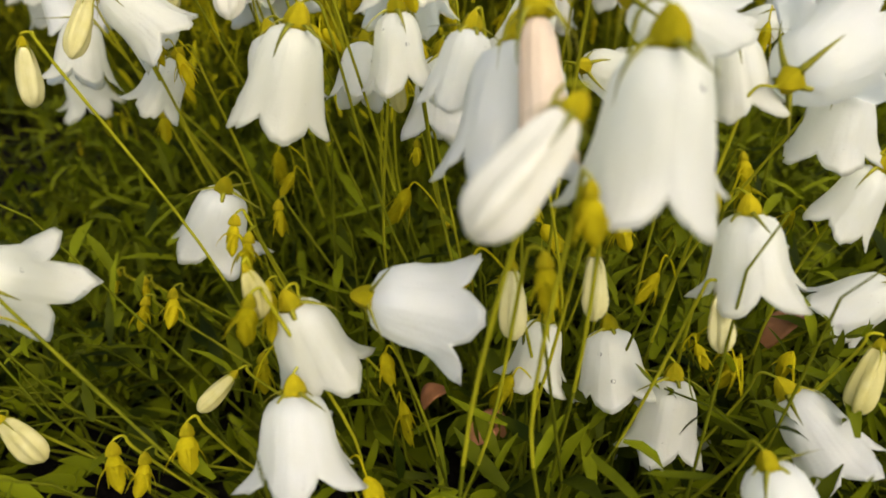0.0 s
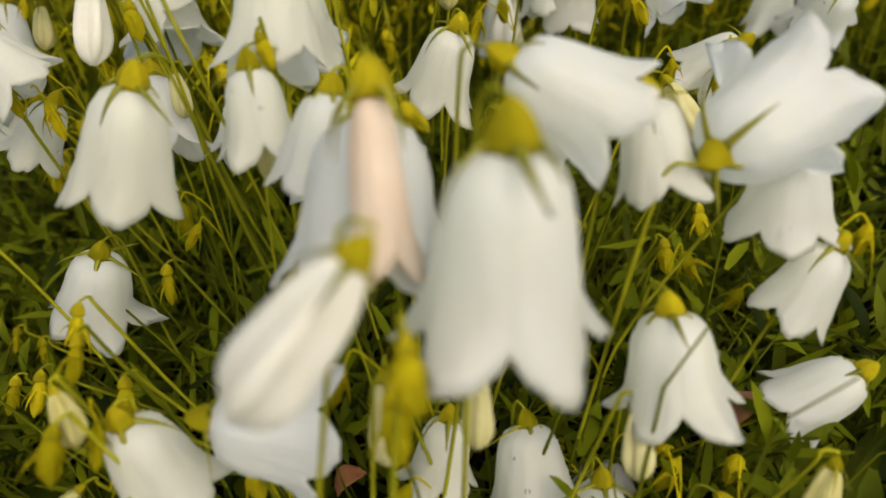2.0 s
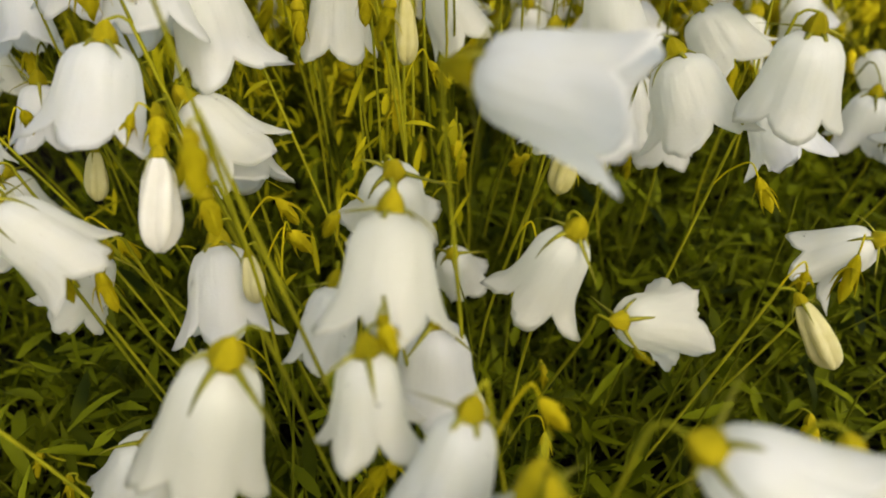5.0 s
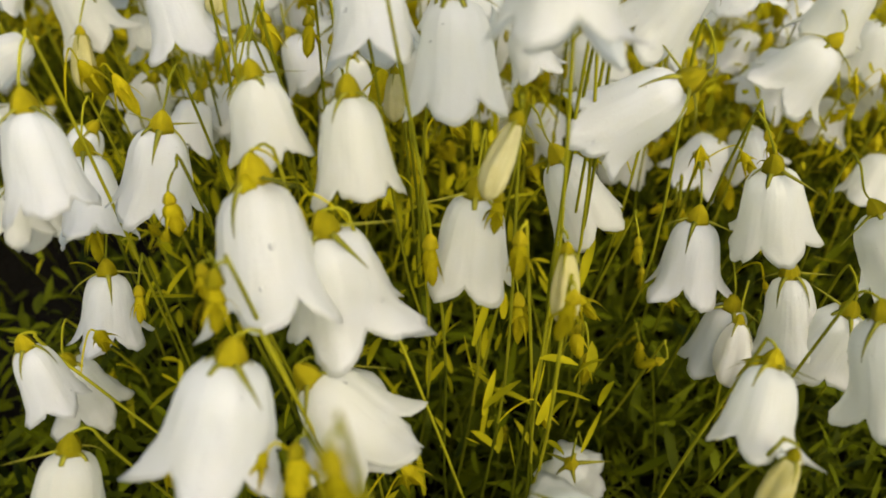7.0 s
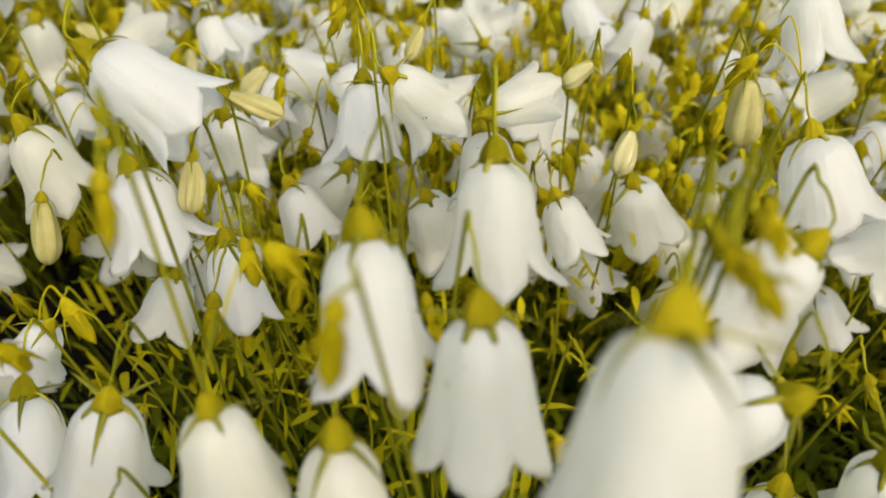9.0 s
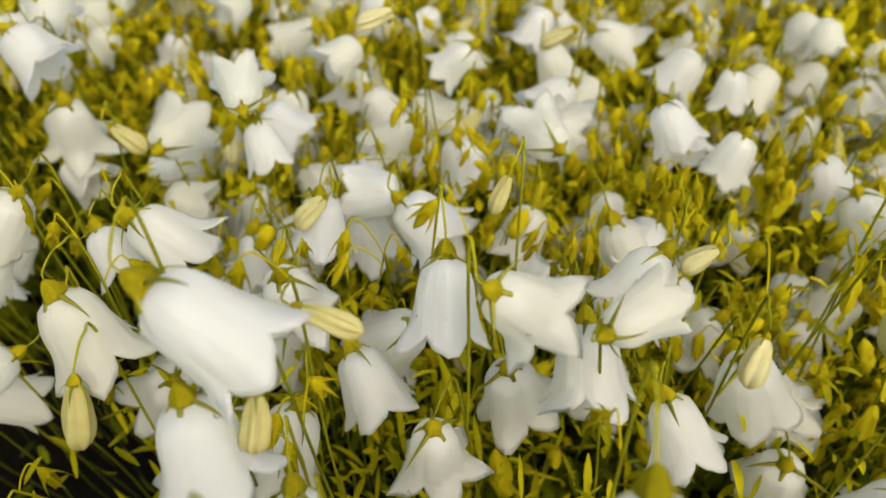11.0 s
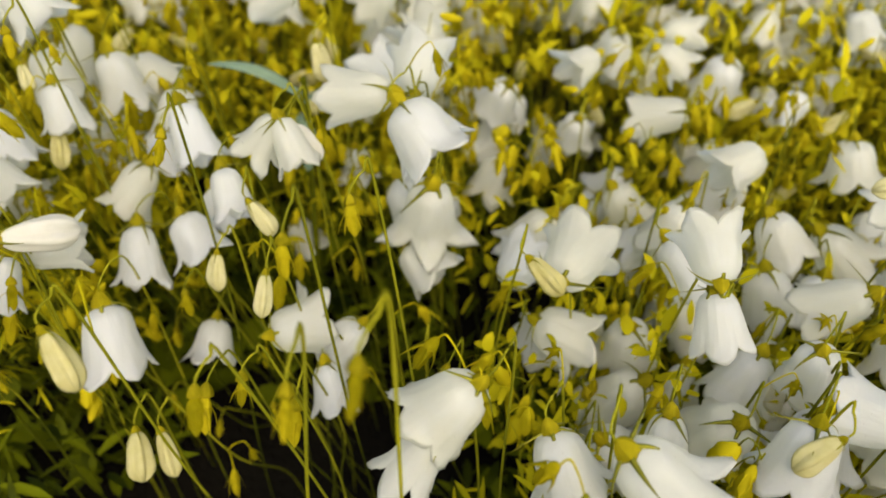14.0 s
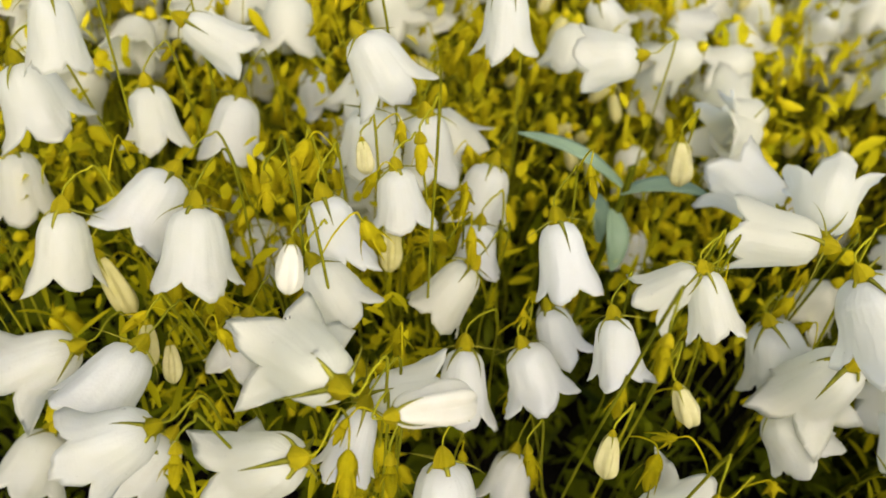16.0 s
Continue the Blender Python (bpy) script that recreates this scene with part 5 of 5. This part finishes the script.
lean = [corolla_data(r, 1.0, fl, .27, 20, 5, .02) for fl in (.8, 1.2, 1.6)]
slim = [bud_data(r, 1.0, .1, 8, 5)]
tiny = [bud_data(r, .9, .16, 6, 5, YOUNG)] + [green_bud_data(r, f) for f in (.9, 1.1, 1.3)]
cups = [calyx_data(5, [(-.15, .04), (-.06, .10), (.03, .11)])]
bells, creams, greens, stems, hooks = [], [], [], [], []
for _ in range(14800):
    x, y = r.uniform(-1.05, .85), .42 + 1.0 * r.random() ** 1.35
    if y < .74 and -.48 < x < .36 and not clear(x, y, .012) or hollow(x, y) and r.random() < .7:
        continue
    if r.random() < .12:  # the sides of the bed
        x, y = r.uniform(-1.05, -.5) if r.random() < .5 else r.uniform(.38, .85), r.uniform(-.15, .45)
    if not in_bed(x, y) or abs(x + .215) < .055 and y < .47:  # the blue-green shoot stands free
        continue
    z, s, k = r.uniform(.105, .15), r.uniform(.015, .0205), r.random()
    ax = (r.uniform(-.8, .8), r.uniform(-.7, .6), r.uniform(-1.2, .0))
    m = frame_along((x, y, z), ax, s * .9 if k < .47 else s * .62 if k < .60 else s * .45, r.uniform(0, 6))
    (bells if k < .47 else creams if k < .60 else greens).append((m, r.randrange(3) if k < .47 else 0))
    if k < .60:
        stems.append((m, 0))
    v = Vector((x, y, z)) - Vector(ax).normalized() * s * .15
    PLACED_STEMS.append((v, Vector((x + r.uniform(-.015, .015), y + r.uniform(-.01, .03), 0))))
for _ in range(330):  # budding tops: a stem with young pods hung all round it
    x, y = r.uniform(-.42, .26), .30 + .30 * r.random()
    if x < -.04 and y < .33 or hollow(x, y) or not clear(x, y, .004):
        continue
    top = Vector((x, y, r.uniform(.095, .14)))
    foot = Vector((x * .97 + r.uniform(-.012, .012), y + r.uniform(.0, .035), 0))
    PLACED_STEMS.append((top, foot))
    for k in range(r.randrange(5, 9)):
        on, a, out = top.lerp(foot, r.uniform(0, .36)), r.uniform(0, 6.283), r.uniform(.002, .007)
        tip, s = on + Vector((math.cos(a) * out, math.sin(a) * out, r.uniform(.0, .004))), r.uniform(.005, .0095)
        ax = (math.cos(a) * .5, math.sin(a) * .5, r.uniform(-1.2, -.3) if r.random() < .75 else r.uniform(.3, 1))
        greens.append((frame_along(tip, ax, s, r.uniform(0, 6)), 1 + k % 3))
        hooks.append((tip, on))
for name, data, mat, text in (("distant_bellflowers", joined(lean, bells), PETAL, "white bellflowers far back in the flower bed"),
                              ("distant_cream_buds", joined(slim, creams), CREAM, "cream flower buds far back in the flower bed"),
                              ("massed_green_buds", joined(tiny, greens), CALYX, "small yellow-green buds crowded between the flower stems"),
                              ("distant_calyces", joined(cups, stems), CALYX, "green calyces of the flowers far back")):
    tagged(new(name, mesh_of(name, *data, mat)), text, "flowers", kind="stuff")


def stems_data(pairs, r, sides=4):
    verts, faces = [], []
    for a, b in pairs:
        c = a.lerp(b, .5) + Vector((r.uniform(-.006, .006), r.uniform(-.006, .006), 0))
        v, f = tube_data([a, a.lerp(b, .12) + Vector((r.uniform(-.003, .003), .002, .002)), c, b], [.00018, .00024, .00032, .00042], sides)
        n = len(verts)
        verts += v
        faces += [tuple(n + i for i in q) for q in f]
    return verts, faces


def tubes_data(lines, radius, sides=4):
    verts, faces = [], []
    for line in lines:
        v, f = tube_data(spline(line, 2), [radius] * (2 * len(line) - 1), sides)
        n = len(verts)
        verts += v
        faces += [tuple(n + i for i in q) for q in f]
    return verts, faces


tops = []
for _ in range(560):
    x, y = r.uniform(-.42, .26), r.uniform(.06, .62)
    h = r.uniform(.04, .10)
    if hollow(x, y) or x < -.08 and .24 < y < .46 and r.random() < .85:
        continue
    tops.append((Vector((x, y, h)), Vector((x * (.5 if y < .2 else .95) + r.uniform(-.015, .015), y + r.uniform(-.01, .03), 0))))
# these low stems carry painted shade in their green
tagged(new("low_stems", mesh_of("low_stems", *stems_data(tops, r), SHADED_STEM)), "thin green stems low among the leaves, with shade mixed into their colour", "stems", kind="stuff")
pods = []
for tip, on in hooks:
    pods.append([on, on.lerp(tip, .35) + Vector((0, 0, .0024)), on.lerp(tip, .8) + Vector((0, 0, .0030)), tip])
tagged(new("bud_stalks", mesh_of("bud_stalks", *tubes_data(pods, .00019), STEM)), "fine hooked stalks of the small green buds", "stems", kind="stuff")
tagged(new("thin_stems", mesh_of("thin_stems", *stems_data(PLACED_STEMS, r), STEM)), "thin yellow-green stems standing close together", "stems", kind="stuff")

# small narrow leaves on the stems
spots = [p for p in PLACED if p[1] > .29]
def on_stem(q):
    x, y = q.choice(spots)
    x, y = x + q.uniform(-.014, .014), y + q.uniform(-.004, .03)
    return (x, y) if not hollow(x, y) else (x + .15, y - .1)
tagged(new("stem_leaves", mesh_of("stem_leaves", *leaves_data(r, 4800, on_stem, (.005, .012), (.0007, .0019), (.2, 1.4), (-.4, 1.0), lambda q: q.uniform(.06, .112)), OLIVE)),
       "narrow green leaves along the flower stems", "leaves", kind="stuff")
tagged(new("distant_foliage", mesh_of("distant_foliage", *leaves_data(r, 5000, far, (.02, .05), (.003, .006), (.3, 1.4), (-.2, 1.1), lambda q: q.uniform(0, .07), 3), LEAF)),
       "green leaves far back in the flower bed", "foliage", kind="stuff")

# narrow yellow-green bracts standing among the stems
def mid(q):
    while True:
        x, y = q.uniform(-.5, .36), .36 + .7 * q.random() ** 1.2
        if not hollow(x, y):
            return x, y


tagged(new("bracts", mesh_of("bracts", *leaves_data(r, 18000, mid, (.003, .0075), (.0012, .0034), (.3, 1.5), (-.6, 1.4), lambda q: q.uniform(.070, .130), 4), BRACT)),
       "narrow yellow-green bracts crowded among the flower stems", "leaves", kind="stuff")

def fringe(q):
    while True:
        x, y = q.uniform(-.13, .13), q.uniform(.30, .40)
        if not hollow(x, y) and (y > .28 or abs(x - .01) > .05):
            return x, y


tagged(new("small_bracts", mesh_of("small_bracts", *leaves_data(r, 1300, fringe, (.003, .007), (.0007, .0020), (.2, 1.5), (-.8, 1.6), lambda q: q.uniform(.080, .122), 4), OLIVE)),
       "tiny curled yellow-green bracts between the nearer flower stems", "leaves", kind="stuff")


def beyond(q):
    while True:
        x, y = q.uniform(-.95, .75), .5 + .85 * q.random() ** 1.2
        if in_bed(x, y):
            return x, y


tagged(new("distant_bracts", mesh_of("distant_bracts", *leaves_data(r, 10500, beyond, (.006, .014), (.0018, .0045), (.3, 1.5), (-.6, 1.4), lambda q: q.uniform(.10, .142), 3), BRACT)),
       "narrow yellow-green bracts far back in the flower bed", "leaves", kind="stuff")
